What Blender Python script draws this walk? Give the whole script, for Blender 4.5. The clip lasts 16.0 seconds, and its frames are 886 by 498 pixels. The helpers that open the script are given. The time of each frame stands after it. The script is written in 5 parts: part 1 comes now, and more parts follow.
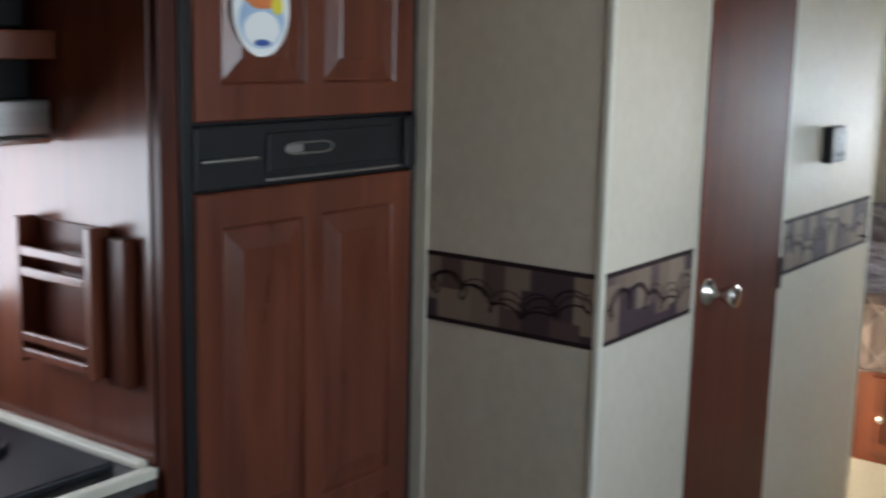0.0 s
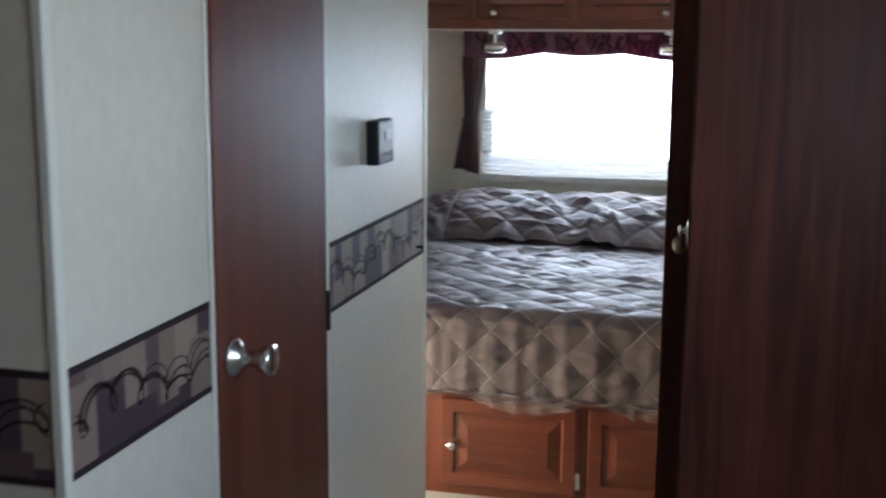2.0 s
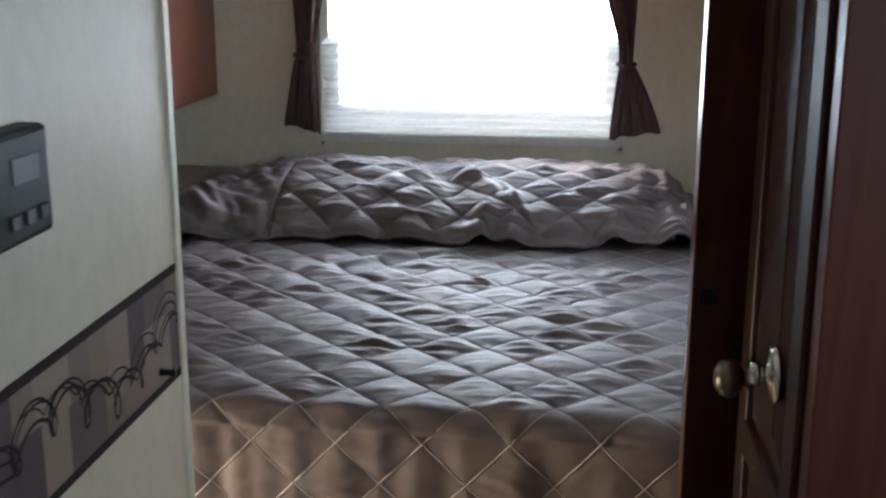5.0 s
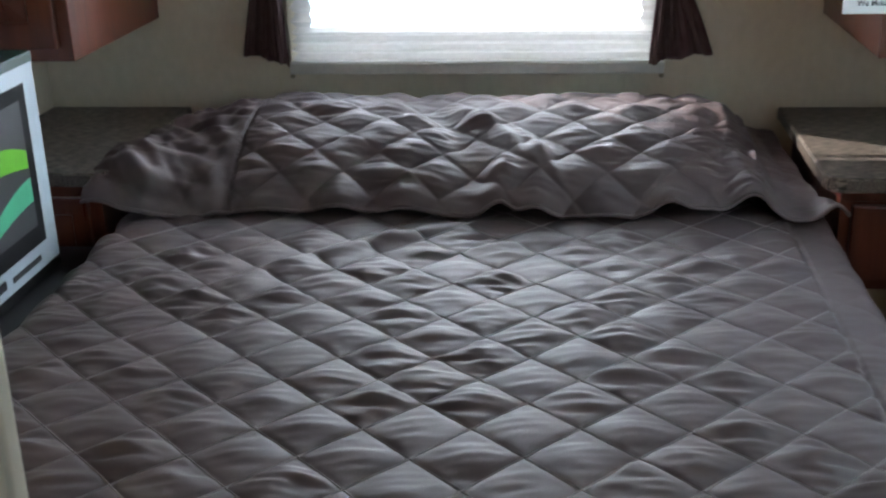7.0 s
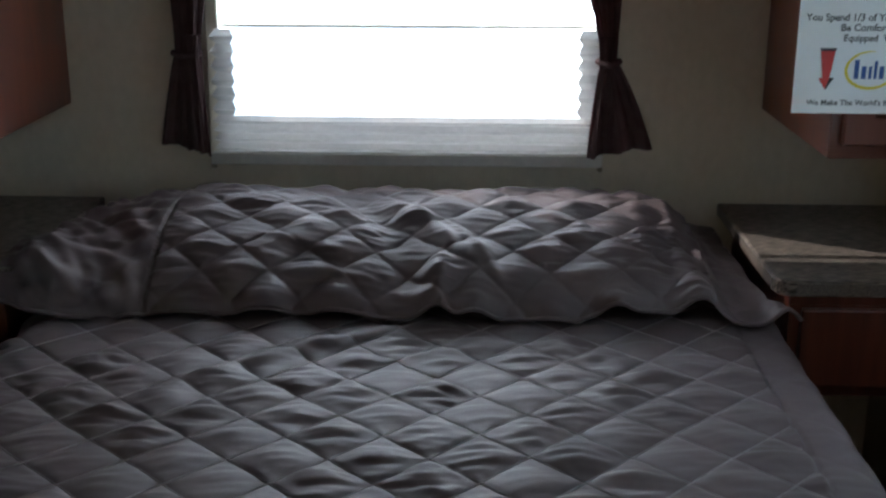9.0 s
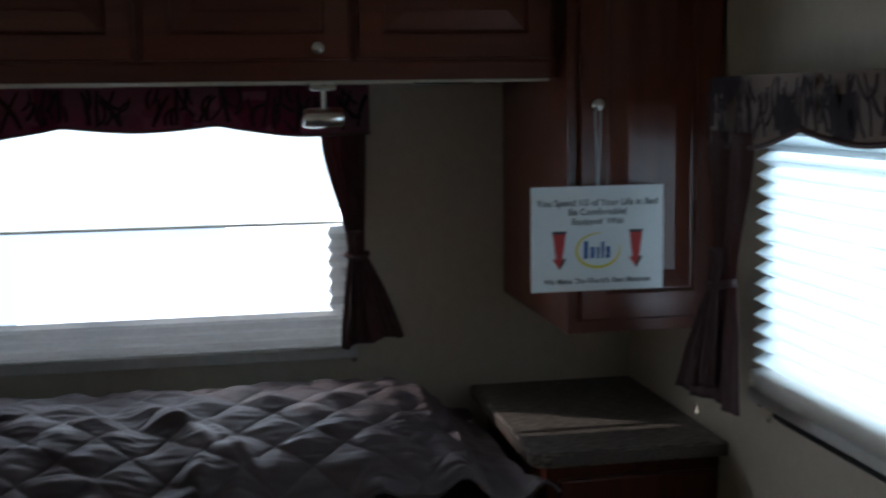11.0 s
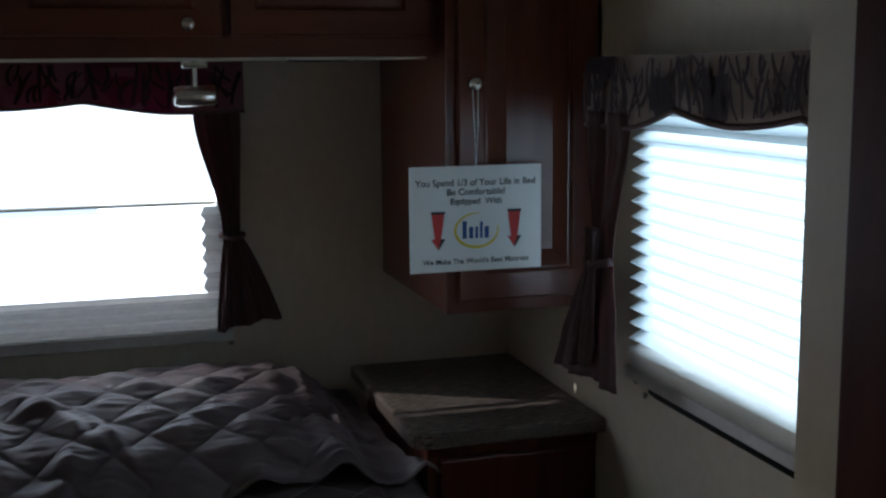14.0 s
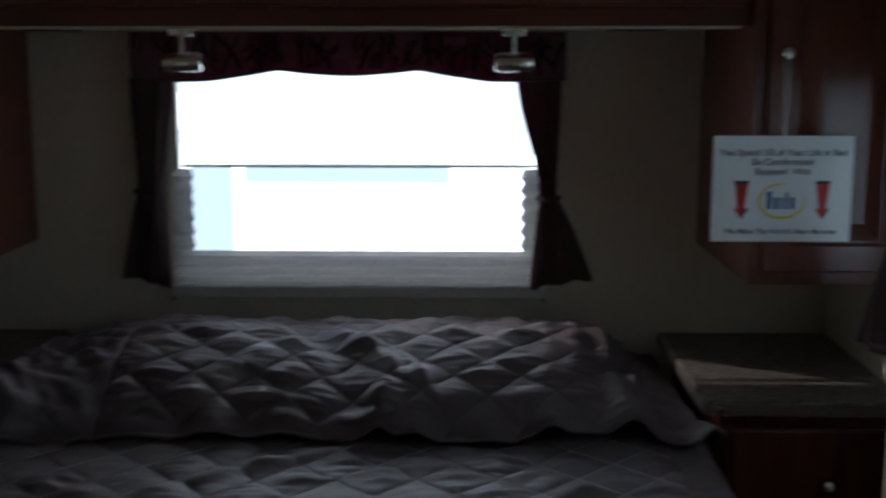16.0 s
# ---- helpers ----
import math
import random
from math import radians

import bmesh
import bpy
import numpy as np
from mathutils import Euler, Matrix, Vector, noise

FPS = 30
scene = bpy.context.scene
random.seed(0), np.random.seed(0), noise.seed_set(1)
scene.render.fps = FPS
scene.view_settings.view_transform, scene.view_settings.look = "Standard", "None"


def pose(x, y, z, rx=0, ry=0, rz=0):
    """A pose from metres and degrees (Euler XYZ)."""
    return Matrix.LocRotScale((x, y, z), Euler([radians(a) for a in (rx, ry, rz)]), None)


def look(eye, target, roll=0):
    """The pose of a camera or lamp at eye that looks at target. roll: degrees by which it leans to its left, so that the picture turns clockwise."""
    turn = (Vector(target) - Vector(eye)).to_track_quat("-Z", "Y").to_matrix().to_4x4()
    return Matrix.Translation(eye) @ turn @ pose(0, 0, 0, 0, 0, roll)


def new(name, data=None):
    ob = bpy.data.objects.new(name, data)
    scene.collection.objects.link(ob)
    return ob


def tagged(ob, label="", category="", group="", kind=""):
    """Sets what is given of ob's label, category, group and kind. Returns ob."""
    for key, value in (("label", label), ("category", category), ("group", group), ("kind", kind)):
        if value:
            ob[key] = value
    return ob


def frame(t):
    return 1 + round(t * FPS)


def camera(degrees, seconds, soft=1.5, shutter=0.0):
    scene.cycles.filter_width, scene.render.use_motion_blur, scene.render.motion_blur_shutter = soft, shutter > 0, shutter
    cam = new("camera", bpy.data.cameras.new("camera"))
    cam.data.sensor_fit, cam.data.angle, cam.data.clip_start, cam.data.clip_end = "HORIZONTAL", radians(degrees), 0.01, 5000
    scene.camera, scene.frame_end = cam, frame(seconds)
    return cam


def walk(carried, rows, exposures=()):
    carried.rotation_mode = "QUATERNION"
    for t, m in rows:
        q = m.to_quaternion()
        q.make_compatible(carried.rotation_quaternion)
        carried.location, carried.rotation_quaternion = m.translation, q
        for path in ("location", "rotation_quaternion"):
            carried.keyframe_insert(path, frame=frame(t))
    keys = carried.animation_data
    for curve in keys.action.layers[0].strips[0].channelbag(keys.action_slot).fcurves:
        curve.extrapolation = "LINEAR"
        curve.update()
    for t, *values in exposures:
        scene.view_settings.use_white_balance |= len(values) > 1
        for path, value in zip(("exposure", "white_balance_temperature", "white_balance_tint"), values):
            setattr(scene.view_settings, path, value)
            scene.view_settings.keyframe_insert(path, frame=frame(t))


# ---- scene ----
cam = camera(41.6, 16.0, soft=2.3, shutter=0.5)
PATH = [
    (0, (0.913, -5.982, 1.456), (-0.249, -4.392, 1.106), 1.3),
    (0.5, (0.847, -5.918, 1.461), (-0.071, -4.177, 1.105), 0.8),
    (1, (0.819, -5.778, 1.447), (0.089, -3.946, 1.118), 0.1),
    (1.5, (0.779, -5.525, 1.441), (0.184, -3.643, 1.118), 0.3),
    (2, (0.66, -5.269, 1.424), (0.18, -3.359, 1.074), 0.4),
    (2.5, (0.52, -5.023, 1.437), (0.213, -3.081, 1.07), -1.7),
    (3, (0.464, -4.736, 1.413), (0.183, -2.797, 1.011), -1.2),
    (3.2, (0.457, -4.61, 1.418), (0.192, -2.669, 1.015), -0.6),
    (5.3, (0.383, -3.604, 1.4), (0.136, -1.697, 0.85), 0.1),
    (5.5, (0.382, -3.523, 1.404), (0.118, -1.627, 0.824), -0.2),
    (6, (0.3, -3.314, 1.43), (0.107, -1.408, 0.857), -1.7),
    (6.5, (0.244, -3.161, 1.437), (0.123, -1.267, 0.807), -1.7),
    (7, (0.24, -3.015, 1.441), (0.032, -1.155, 0.734), -1.5),
    (7.5, (0.253, -2.921, 1.436), (0.031, -1.074, 0.703), -1.2),
    (8, (0.203, -2.875, 1.445), (0.099, -1.002, 0.751), -0.8),
    (8.2, (0.196, -2.861, 1.446), (0.095, -0.981, 0.773), -0.4),
    (10.3, (0.153, -2.892, 1.429), (0.303, -0.932, 1.065), 0.1),
    (10.5, (0.15, -2.8995, 1.429), (0.3526, -0.9352, 1.107), -0.2),
    (11, (0.1705, -2.8927, 1.438), (0.5376, -0.9425, 1.181), -0.8),
    (11.5, (0.1768, -2.8887, 1.446), (0.6781, -0.9696, 1.188), -0.8),
    (12, (0.181, -2.8647, 1.452), (0.7632, -0.9714, 1.18), -0.5),
    (12.5, (0.174, -2.8604, 1.452), (0.758, -0.9683, 1.174), -0.6),
    (13, (0.1763, -2.8568, 1.452), (0.7552, -0.9654, 1.159), -0.5),
    (13.5, (0.1816, -2.8566, 1.45), (0.7601, -0.9663, 1.151), -0.6),
    (14, (0.1825, -2.8659, 1.448), (0.7448, -0.9733, 1.145), -0.5),
    (14.5, (0.198, -2.874, 1.451), (0.689, -0.964, 1.135), -0.3),
    (15, (0.2135, -2.9016, 1.442), (0.5798, -0.9649, 1.126), -0.3),
    (15.5, (0.259, -2.933, 1.435), (0.481, -0.977, 1.114), 0.0),
    (16, (0.285, -2.989, 1.42), (0.242, -1.017, 1.089), -0.0),
]
EXPOSURES = [(t, e, k, 14) for t, e, k in ((0, 1.7, 6600), (0.5, 2.0, 6100), (1.0, 1.82, 5850), (2.0, 1.32, 5850), (2.5, 1.05, 5820), (3.0, 0.88, 5950), (5.5, 1.14, 6220), (6.5, 1.06, 6260), (7.0, 0.82, 6300), (7.5, 0.9, 6300), (8.0, 1.1, 6330), (8.6, 0.6, 6250), (9.4, -0.5, 6080), (10.5, -0.45, 5950), (11.1, -1.22, 5900), (14.5, -1.30, 5900), (16, -1.52, 5950))]
walk(cam, [(t, look(eye, target, roll)) for t, eye, target, roll in PATH], EXPOSURES)

# ---- light ----
world = bpy.data.worlds.new("sky")
scene.world = world
world.use_nodes = True
_n = world.node_tree.nodes
sky = _n.new("ShaderNodeTexSky")
sky.sky_type, sky.sun_disc = "NISHITA", False
sky.sun_elevation, sky.sun_rotation = radians(24.3), radians(-60)
_n["Background"].inputs[1].default_value = 0.13
world.node_tree.links.new(sky.outputs[0], _n["Background"].inputs[0])


def lamp(name, kind, m, power, colour, size=(0.1, 0.1), spread=None):
    d = bpy.data.lights.new(name, kind)
    d.energy, d.color = power, colour
    if kind == "AREA":
        d.shape, d.size, d.size_y = "RECTANGLE", size[0], size[1]
        if spread:
            d.spread = radians(spread)
    elif kind == "SUN":
        d.angle = radians(0.5)
    else:
        d.shadow_soft_size = size[0]
    ob = new(name, d)
    ob.matrix_world = m
    return ob


SUN_WAY = Vector((0.66, -0.377, -0.343))
lamp("sun", "SUN", look((0, 0, 0), SUN_WAY), 5.0, (1.0, 0.94, 0.84))
lamp("side_window_sky", "AREA", look((1.235, -1.2, 1.1), (0, -1.2, 1.0)), 8.8, (0.78, 0.91, 1.0), (0.7, 0.45))
lamp("living_window_sky", "AREA", look((1.2, -4.35, 1.32), (0, -4.35, 1.15)), 4.5, (0.68, 0.85, 1.0), (1.1, 0.56))
# added warm fill for the bed foot; no door or window is known there
lamp("bed_foot_warm_fill", "AREA", look((-1.15, -2.12, 0.40), (0, -2.0, 0.15)), 4.4, (1.0, 0.86, 0.57), (0.34, 0.46), 95)
lamp("kitchen_window_sky", "AREA", look((-1.155, -5.25, 1.09), (0, -5.25, 1.0)), 2.1, (0.74, 0.87, 1.0), (0.86, 0.30))

# ---- materials ----


def material(name, c1, c2=None, rough=0.5, metal=0.0, scale=(8, 8, 8), detail=4, bump=0.0, bump_scale=200, sheen=0.0,
             big=None, coat=0.0, distort=0.0, transmission=0.0, rough_var=0.0, contrast=(0.3, 0.7)):
    m = bpy.data.materials.new(name)
    m.use_nodes = True
    nt = m.node_tree
    n, l, b = nt.nodes, nt.links, nt.nodes["Principled BSDF"]
    b.inputs["Roughness"].default_value, b.inputs["Metallic"].default_value = rough, metal
    b.inputs["Coat Weight"].default_value, b.inputs["Transmission Weight"].default_value = coat, transmission
    b.inputs["Sheen Weight"].default_value = sheen
    tc = n.new("ShaderNodeTexCoord")
    mp = n.new("ShaderNodeMapping")
    mp.inputs["Scale"].default_value = scale
    l.new(tc.outputs["Object"], mp.inputs[0])
    nz = n.new("ShaderNodeTexNoise")
    nz.inputs["Scale"].default_value, nz.inputs["Detail"].default_value = 1.0, detail
    nz.inputs["Distortion"].default_value = distort
    l.new(mp.outputs[0], nz.inputs["Vector"])
    ramp = n.new("ShaderNodeValToRGB")
    c2 = c2 or tuple(v * 0.8 for v in c1)
    ramp.color_ramp.elements[0].position, ramp.color_ramp.elements[1].position = contrast
    ramp.color_ramp.elements[0].color, ramp.color_ramp.elements[1].color = (*c2, 1), (*c1, 1)
    l.new(nz.outputs["Fac"], ramp.inputs[0])
    out = ramp.outputs[0]
    if big:
        nb = n.new("ShaderNodeTexNoise")
        nb.inputs["Scale"].default_value, nb.inputs["Detail"].default_value = big[0], 3
        l.new(tc.outputs["Object"], nb.inputs["Vector"])
        mr = n.new("ShaderNodeMapRange")
        mr.inputs["To Min"].default_value, mr.inputs["To Max"].default_value = 1 - big[1], 1 + big[1]
        l.new(nb.outputs["Fac"], mr.inputs[0])
        mx = n.new("ShaderNodeVectorMath")
        mx.operation = "SCALE"
        l.new(out, mx.inputs[0])
        l.new(mr.outputs[0], mx.inputs["Scale"])
        out = mx.outputs[0]
    l.new(out, b.inputs["Base Color"])
    if rough_var:
        rr = n.new("ShaderNodeMapRange")
        rr.inputs["To Min"].default_value, rr.inputs["To Max"].default_value = rough - rough_var, rough + rough_var
        l.new(nz.outputs["Fac"], rr.inputs[0])
        l.new(rr.outputs[0], b.inputs["Roughness"])
    if bump:
        n2 = n.new("ShaderNodeTexNoise")
        n2.inputs["Scale"].default_value, n2.inputs["Detail"].default_value = bump_scale, 3
        l.new(tc.outputs["Object"], n2.inputs["Vector"])
        bp = n.new("ShaderNodeBump")
        bp.inputs["Strength"].default_value, bp.inputs["Distance"].default_value = bump, 0.002
        l.new(n2.outputs["Fac"], bp.inputs["Height"])
        l.new(bp.outputs[0], b.inputs["Normal"])
    return m


def cloth_back(m, colour, amount):
    """Lets light through a thin cloth."""
    nt = m.node_tree
    b, o = nt.nodes["Principled BSDF"], nt.nodes["Material Output"]
    t, mix = nt.nodes.new("ShaderNodeBsdfTranslucent"), nt.nodes.new("ShaderNodeMixShader")
    t.inputs[0].default_value = (*colour, 1)
    mix.inputs[0].default_value = amount
    nt.links.new(b.outputs[0], mix.inputs[1])
    nt.links.new(t.outputs[0], mix.inputs[2])
    nt.links.new(mix.outputs[0], o.inputs[0])
    return m


def block_print(name, colours, line, scale, line_scale, line_width):
    """Printed cloth or paper: uneven blocks of colour with dark branching lines."""
    m = material(name, colours[0], rough=0.75, bump=0.15, bump_scale=600)
    nt = m.node_tree
    n, l, b = nt.nodes, nt.links, nt.nodes["Principled BSDF"]
    tc = n.new("ShaderNodeTexCoord")
    mp = n.new("ShaderNodeMapping")
    mp.inputs["Scale"].default_value = scale
    l.new(tc.outputs["Object"], mp.inputs[0])
    v = n.new("ShaderNodeTexVoronoi")
    v.distance, v.inputs["Scale"].default_value = "CHEBYCHEV", 1.0
    v.inputs["Randomness"].default_value = 0.75
    l.new(mp.outputs[0], v.inputs["Vector"])
    sep = n.new("ShaderNodeSeparateColor")
    l.new(v.outputs["Color"], sep.inputs[0])
    r = n.new("ShaderNodeValToRGB")
    r.color_ramp.interpolation = "CONSTANT"
    while len(r.color_ramp.elements) < len(colours):
        r.color_ramp.elements.new(0.5)
    for k, c in enumerate(colours):
        r.color_ramp.elements[k].position, r.color_ramp.elements[k].color = k / len(colours), (*c, 1)
    l.new(sep.outputs[0], r.inputs[0])
    nz = n.new("ShaderNodeTexNoise")
    nz.inputs["Scale"].default_value, nz.inputs["Detail"].default_value = line_scale, 0.5
    mp2 = n.new("ShaderNodeMapping")
    mp2.inputs["Scale"].default_value = (1, 1, 0.45)
    nz.inputs["Distortion"].default_value = 0.5
    l.new(tc.outputs["Object"], mp2.inputs[0])
    l.new(mp2.outputs[0], nz.inputs["Vector"])
    sub, ab, lt = n.new("ShaderNodeMath"), n.new("ShaderNodeMath"), n.new("ShaderNodeMath")
    sub.operation, ab.operation, lt.operation = "SUBTRACT", "ABSOLUTE", "LESS_THAN"
    sub.inputs[1].default_value, lt.inputs[1].default_value = 0.5, line_width
    l.new(nz.outputs["Fac"], sub.inputs[0])
    l.new(sub.outputs[0], ab.inputs[0])
    l.new(ab.outputs[0], lt.inputs[0])
    mix = n.new("ShaderNodeMix")
    mix.data_type = "RGBA"
    l.new(lt.outputs[0], mix.inputs["Factor"])
    l.new(r.outputs[0], mix.inputs["A"])
    mix.inputs["B"].default_value = (*line, 1)
    l.new(mix.outputs["Result"], b.inputs["Base Color"])
    return m


M_WALL = material("cream_wallpaper", (0.625, 0.55, 0.44), (0.57, 0.50, 0.395), rough=0.46, scale=(45, 45, 30), big=(3, 0.05), bump=0.22, bump_scale=150, rough_var=0.07)
M_TRIM = material("cream_trim", (0.66, 0.62, 0.52), (0.6, 0.56, 0.46), rough=0.4, scale=(20, 20, 5), bump=0.05)
M_CEIL = material("ceiling_panel", (0.55, 0.53, 0.47), rough=0.7, bump=0.2, bump_scale=300)
M_WOOD = material("cherry_wood", (0.155, 0.041, 0.020), (0.092, 0.023, 0.012), rough=0.30, scale=(26, 26, 2.2), detail=6, distort=0.6, big=(2.2, 0.25), bump=0.06, bump_scale=90, coat=0.12, rough_var=0.06)
M_WOODH = material("cherry_wood_crosswise", (0.155, 0.041, 0.020), (0.092, 0.023, 0.012), rough=0.30, scale=(2.2, 26, 26), detail=6, distort=0.6, big=(2.2, 0.25), bump=0.06, bump_scale=90, coat=0.12, rough_var=0.06)
M_DOOR = material("red_brown_door_veneer", (0.135, 0.038, 0.022), (0.085, 0.022, 0.014), rough=0.42, scale=(20, 20, 1.3), detail=7, distort=0.9, big=(1.6, 0.2), bump=0.08, bump_scale=60, rough_var=0.05)
M_PANEL = material("dark_wood_panel", (0.175, 0.046, 0.027), (0.075, 0.020, 0.013), rough=0.42, scale=(20, 20, 1.3), detail=7, distort=1.4, big=(2.4, 0.42), bump=0.12, bump_scale=60, rough_var=0.07)
for _m, _s in ((M_DOOR, 0.2), (M_PANEL, 0.3)):
    _m.node_tree.nodes["Principled BSDF"].inputs["Specular IOR Level"].default_value = _s
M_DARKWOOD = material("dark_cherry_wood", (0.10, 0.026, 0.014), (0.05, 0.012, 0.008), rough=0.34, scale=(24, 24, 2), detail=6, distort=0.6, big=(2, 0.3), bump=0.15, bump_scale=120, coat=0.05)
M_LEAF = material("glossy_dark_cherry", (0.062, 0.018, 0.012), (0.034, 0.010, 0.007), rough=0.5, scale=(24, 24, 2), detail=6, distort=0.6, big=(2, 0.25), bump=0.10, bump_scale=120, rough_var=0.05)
M_CARPET = material("beige_carpet", (0.36, 0.345, 0.31), (0.26, 0.25, 0.22), rough=0.95, scale=(120, 120, 120), big=(5, 0.12), bump=0.9, bump_scale=260)
M_QUILT = material("taupe_satin", (0.140, 0.107, 0.109), (0.112, 0.085, 0.087), rough=0.56, scale=(14, 14, 14), big=(3, 0.10), bump=0.12, bump_scale=700)
M_THREAD = material("taupe_thread", (0.30, 0.26, 0.265), (0.25, 0.215, 0.22), rough=0.6, scale=(60, 60, 60))
M_COUNTER = material("speckled_laminate", (0.24, 0.20, 0.17), (0.035, 0.027, 0.023), rough=0.42, scale=(34, 240, 200), detail=4, big=(14, 0.25), contrast=(0.38, 0.62))
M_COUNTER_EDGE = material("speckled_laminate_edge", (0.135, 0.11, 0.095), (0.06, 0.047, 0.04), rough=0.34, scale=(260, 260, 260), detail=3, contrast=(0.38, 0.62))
M_WORKTOP = material("dark_worktop_laminate", (0.075, 0.070, 0.068), (0.030, 0.028, 0.028), rough=0.38, scale=(120, 120, 120), detail=4, contrast=(0.38, 0.62))
M_CHROME = material("brushed_nickel", (0.72, 0.69, 0.64), rough=0.24, metal=1.0, scale=(50, 50, 4))
M_BRASS = material("antique_brass", (0.30, 0.26, 0.20), rough=0.3, metal=1.0)
M_BLACK = material("black_plastic", (0.018, 0.018, 0.02), (0.013, 0.013, 0.014), rough=0.35, bump=0.1, bump_scale=500)
M_BLACK.node_tree.nodes["Principled BSDF"].inputs["Specular IOR Level"].default_value = 0.2
M_DARKGREY = material("dark_grey_plastic", (0.07, 0.07, 0.075), rough=0.4)
M_WHITE = material("white_paint", (0.80, 0.80, 0.78), (0.76, 0.76, 0.74), rough=0.45)
M_PAPER = material("white_paper", (0.87, 0.89, 0.89), (0.84, 0.86, 0.86), rough=0.6)
M_INK = material("black_ink", (0.03, 0.03, 0.035), rough=0.6)
M_RED = material("red_ink", (0.62, 0.035, 0.03), rough=0.55)
M_BLUE = material("blue_ink", (0.03, 0.10, 0.36), rough=0.55)
M_YELLOW = material("yellow_ink", (0.85, 0.72, 0.05), rough=0.55)
M_CURTAIN = cloth_back(material("plum_taupe_cloth", (0.115, 0.078, 0.078), (0.085, 0.058, 0.060), rough=0.75, scale=(30, 30, 30), bump=0.2, bump_scale=900), (0.28, 0.05, 0.068), 0.20)
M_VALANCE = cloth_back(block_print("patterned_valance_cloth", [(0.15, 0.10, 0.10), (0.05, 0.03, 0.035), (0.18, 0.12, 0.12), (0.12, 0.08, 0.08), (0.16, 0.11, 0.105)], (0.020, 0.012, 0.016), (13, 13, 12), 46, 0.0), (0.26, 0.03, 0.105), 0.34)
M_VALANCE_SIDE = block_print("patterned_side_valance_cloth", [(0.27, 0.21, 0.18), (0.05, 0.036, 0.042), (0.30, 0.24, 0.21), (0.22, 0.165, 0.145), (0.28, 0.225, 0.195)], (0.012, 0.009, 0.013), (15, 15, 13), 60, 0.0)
M_TRIMCLOTH = material("plum_piping", (0.12, 0.08, 0.08), rough=0.8)


def border_print():
    """Wallpaper border: two rows of upright printed blocks of uneven width."""
    m = material("wallpaper_border", (0.3, 0.22, 0.14), rough=0.6, bump=0.12, bump_scale=400)
    nt = m.node_tree
    n, l, b = nt.nodes, nt.links, nt.nodes["Principled BSDF"]
    tc, sep, add = n.new("ShaderNodeTexCoord"), n.new("ShaderNodeSeparateXYZ"), n.new("ShaderNodeMath")
    l.new(tc.outputs["Object"], sep.inputs[0])
    add.operation = "ADD"
    l.new(sep.outputs[0], add.inputs[0])
    l.new(sep.outputs[1], add.inputs[1])
    cells = []
    for k, (scale, shift) in enumerate(((15, 3.3), (19, 40.7))):
        ma, v, sc = n.new("ShaderNodeMath"), n.new("ShaderNodeTexVoronoi"), n.new("ShaderNodeSeparateColor")
        ma.operation = "MULTIPLY_ADD"
        ma.inputs[1].default_value, ma.inputs[2].default_value = scale, shift
        v.voronoi_dimensions, v.inputs["Scale"].default_value = "1D", 1.0
        l.new(add.outputs[0], ma.inputs[0])
        l.new(ma.outputs[0], v.inputs["W"])
        l.new(v.outputs["Color"], sc.inputs[0])
        r = n.new("ShaderNodeValToRGB")
        r.color_ramp.interpolation = "CONSTANT"
        tones = [(0.185, 0.122, 0.09), (0.045, 0.025, 0.03), (0.25, 0.178, 0.128), (0.092, 0.054, 0.048), (0.205, 0.142, 0.106), (0.058, 0.032, 0.037), (0.148, 0.098, 0.078)]
        while len(r.color_ramp.elements) < len(tones):
            r.color_ramp.elements.new(0.5)
        for q, c in enumerate(tones):
            r.color_ramp.elements[q].position, r.color_ramp.elements[q].color = q / len(tones), (*c, 1)
        l.new(sc.outputs[0], r.inputs[0])
        cells.append((r, sc))
    lim, gt, mix = n.new("ShaderNodeMapRange"), n.new("ShaderNodeMath"), n.new("ShaderNodeMix")
    lim.inputs["To Min"].default_value, lim.inputs["To Max"].default_value = 0.90, 1.01
    gt.operation, mix.data_type = "GREATER_THAN", "RGBA"
    l.new(cells[0][1].outputs[1], lim.inputs[0])
    l.new(sep.outputs[2], gt.inputs[0])
    l.new(lim.outputs[0], gt.inputs[1])
    l.new(gt.outputs[0], mix.inputs["Factor"])
    l.new(cells[0][0].outputs[0], mix.inputs["A"])
    l.new(cells[1][0].outputs[0], mix.inputs["B"])
    l.new(mix.outputs["Result"], b.inputs["Base Color"])
    return m


M_BORDER = border_print()
M_BAND = material("dark_border_band", (0.035, 0.022, 0.024), rough=0.6)
for _m, _s in ((M_BAND, 0.06), (M_VALANCE, 0.08), (M_VALANCE_SIDE, 0.08), (M_CURTAIN, 0.08), (M_TRIMCLOTH, 0.08), (M_COUNTER, 0.3), (M_QUILT, 0.32), (M_LEAF, 0.3), (M_DARKWOOD, 0.18)):
    _m.node_tree.nodes["Principled BSDF"].inputs["Specular IOR Level"].default_value = _s
M_PLASTIC_BAG = material("clear_plastic_film", (0.85, 0.87, 0.9), rough=0.12)
M_PLASTIC_BAG.node_tree.nodes["Principled BSDF"].inputs["Alpha"].default_value = 0.14
M_SHADE = cloth_back(material("pleated_shade_cloth", (0.80, 0.80, 0.78), (0.76, 0.76, 0.74), rough=0.8, scale=(40, 40, 40)), (0.82, 0.93, 0.95), 0.78)
M_STACK = cloth_back(material("gathered_shade_cloth", (0.60, 0.59, 0.57), (0.54, 0.53, 0.51), rough=0.7, scale=(60, 60, 60)), (0.6, 0.6, 0.6), 0.07)
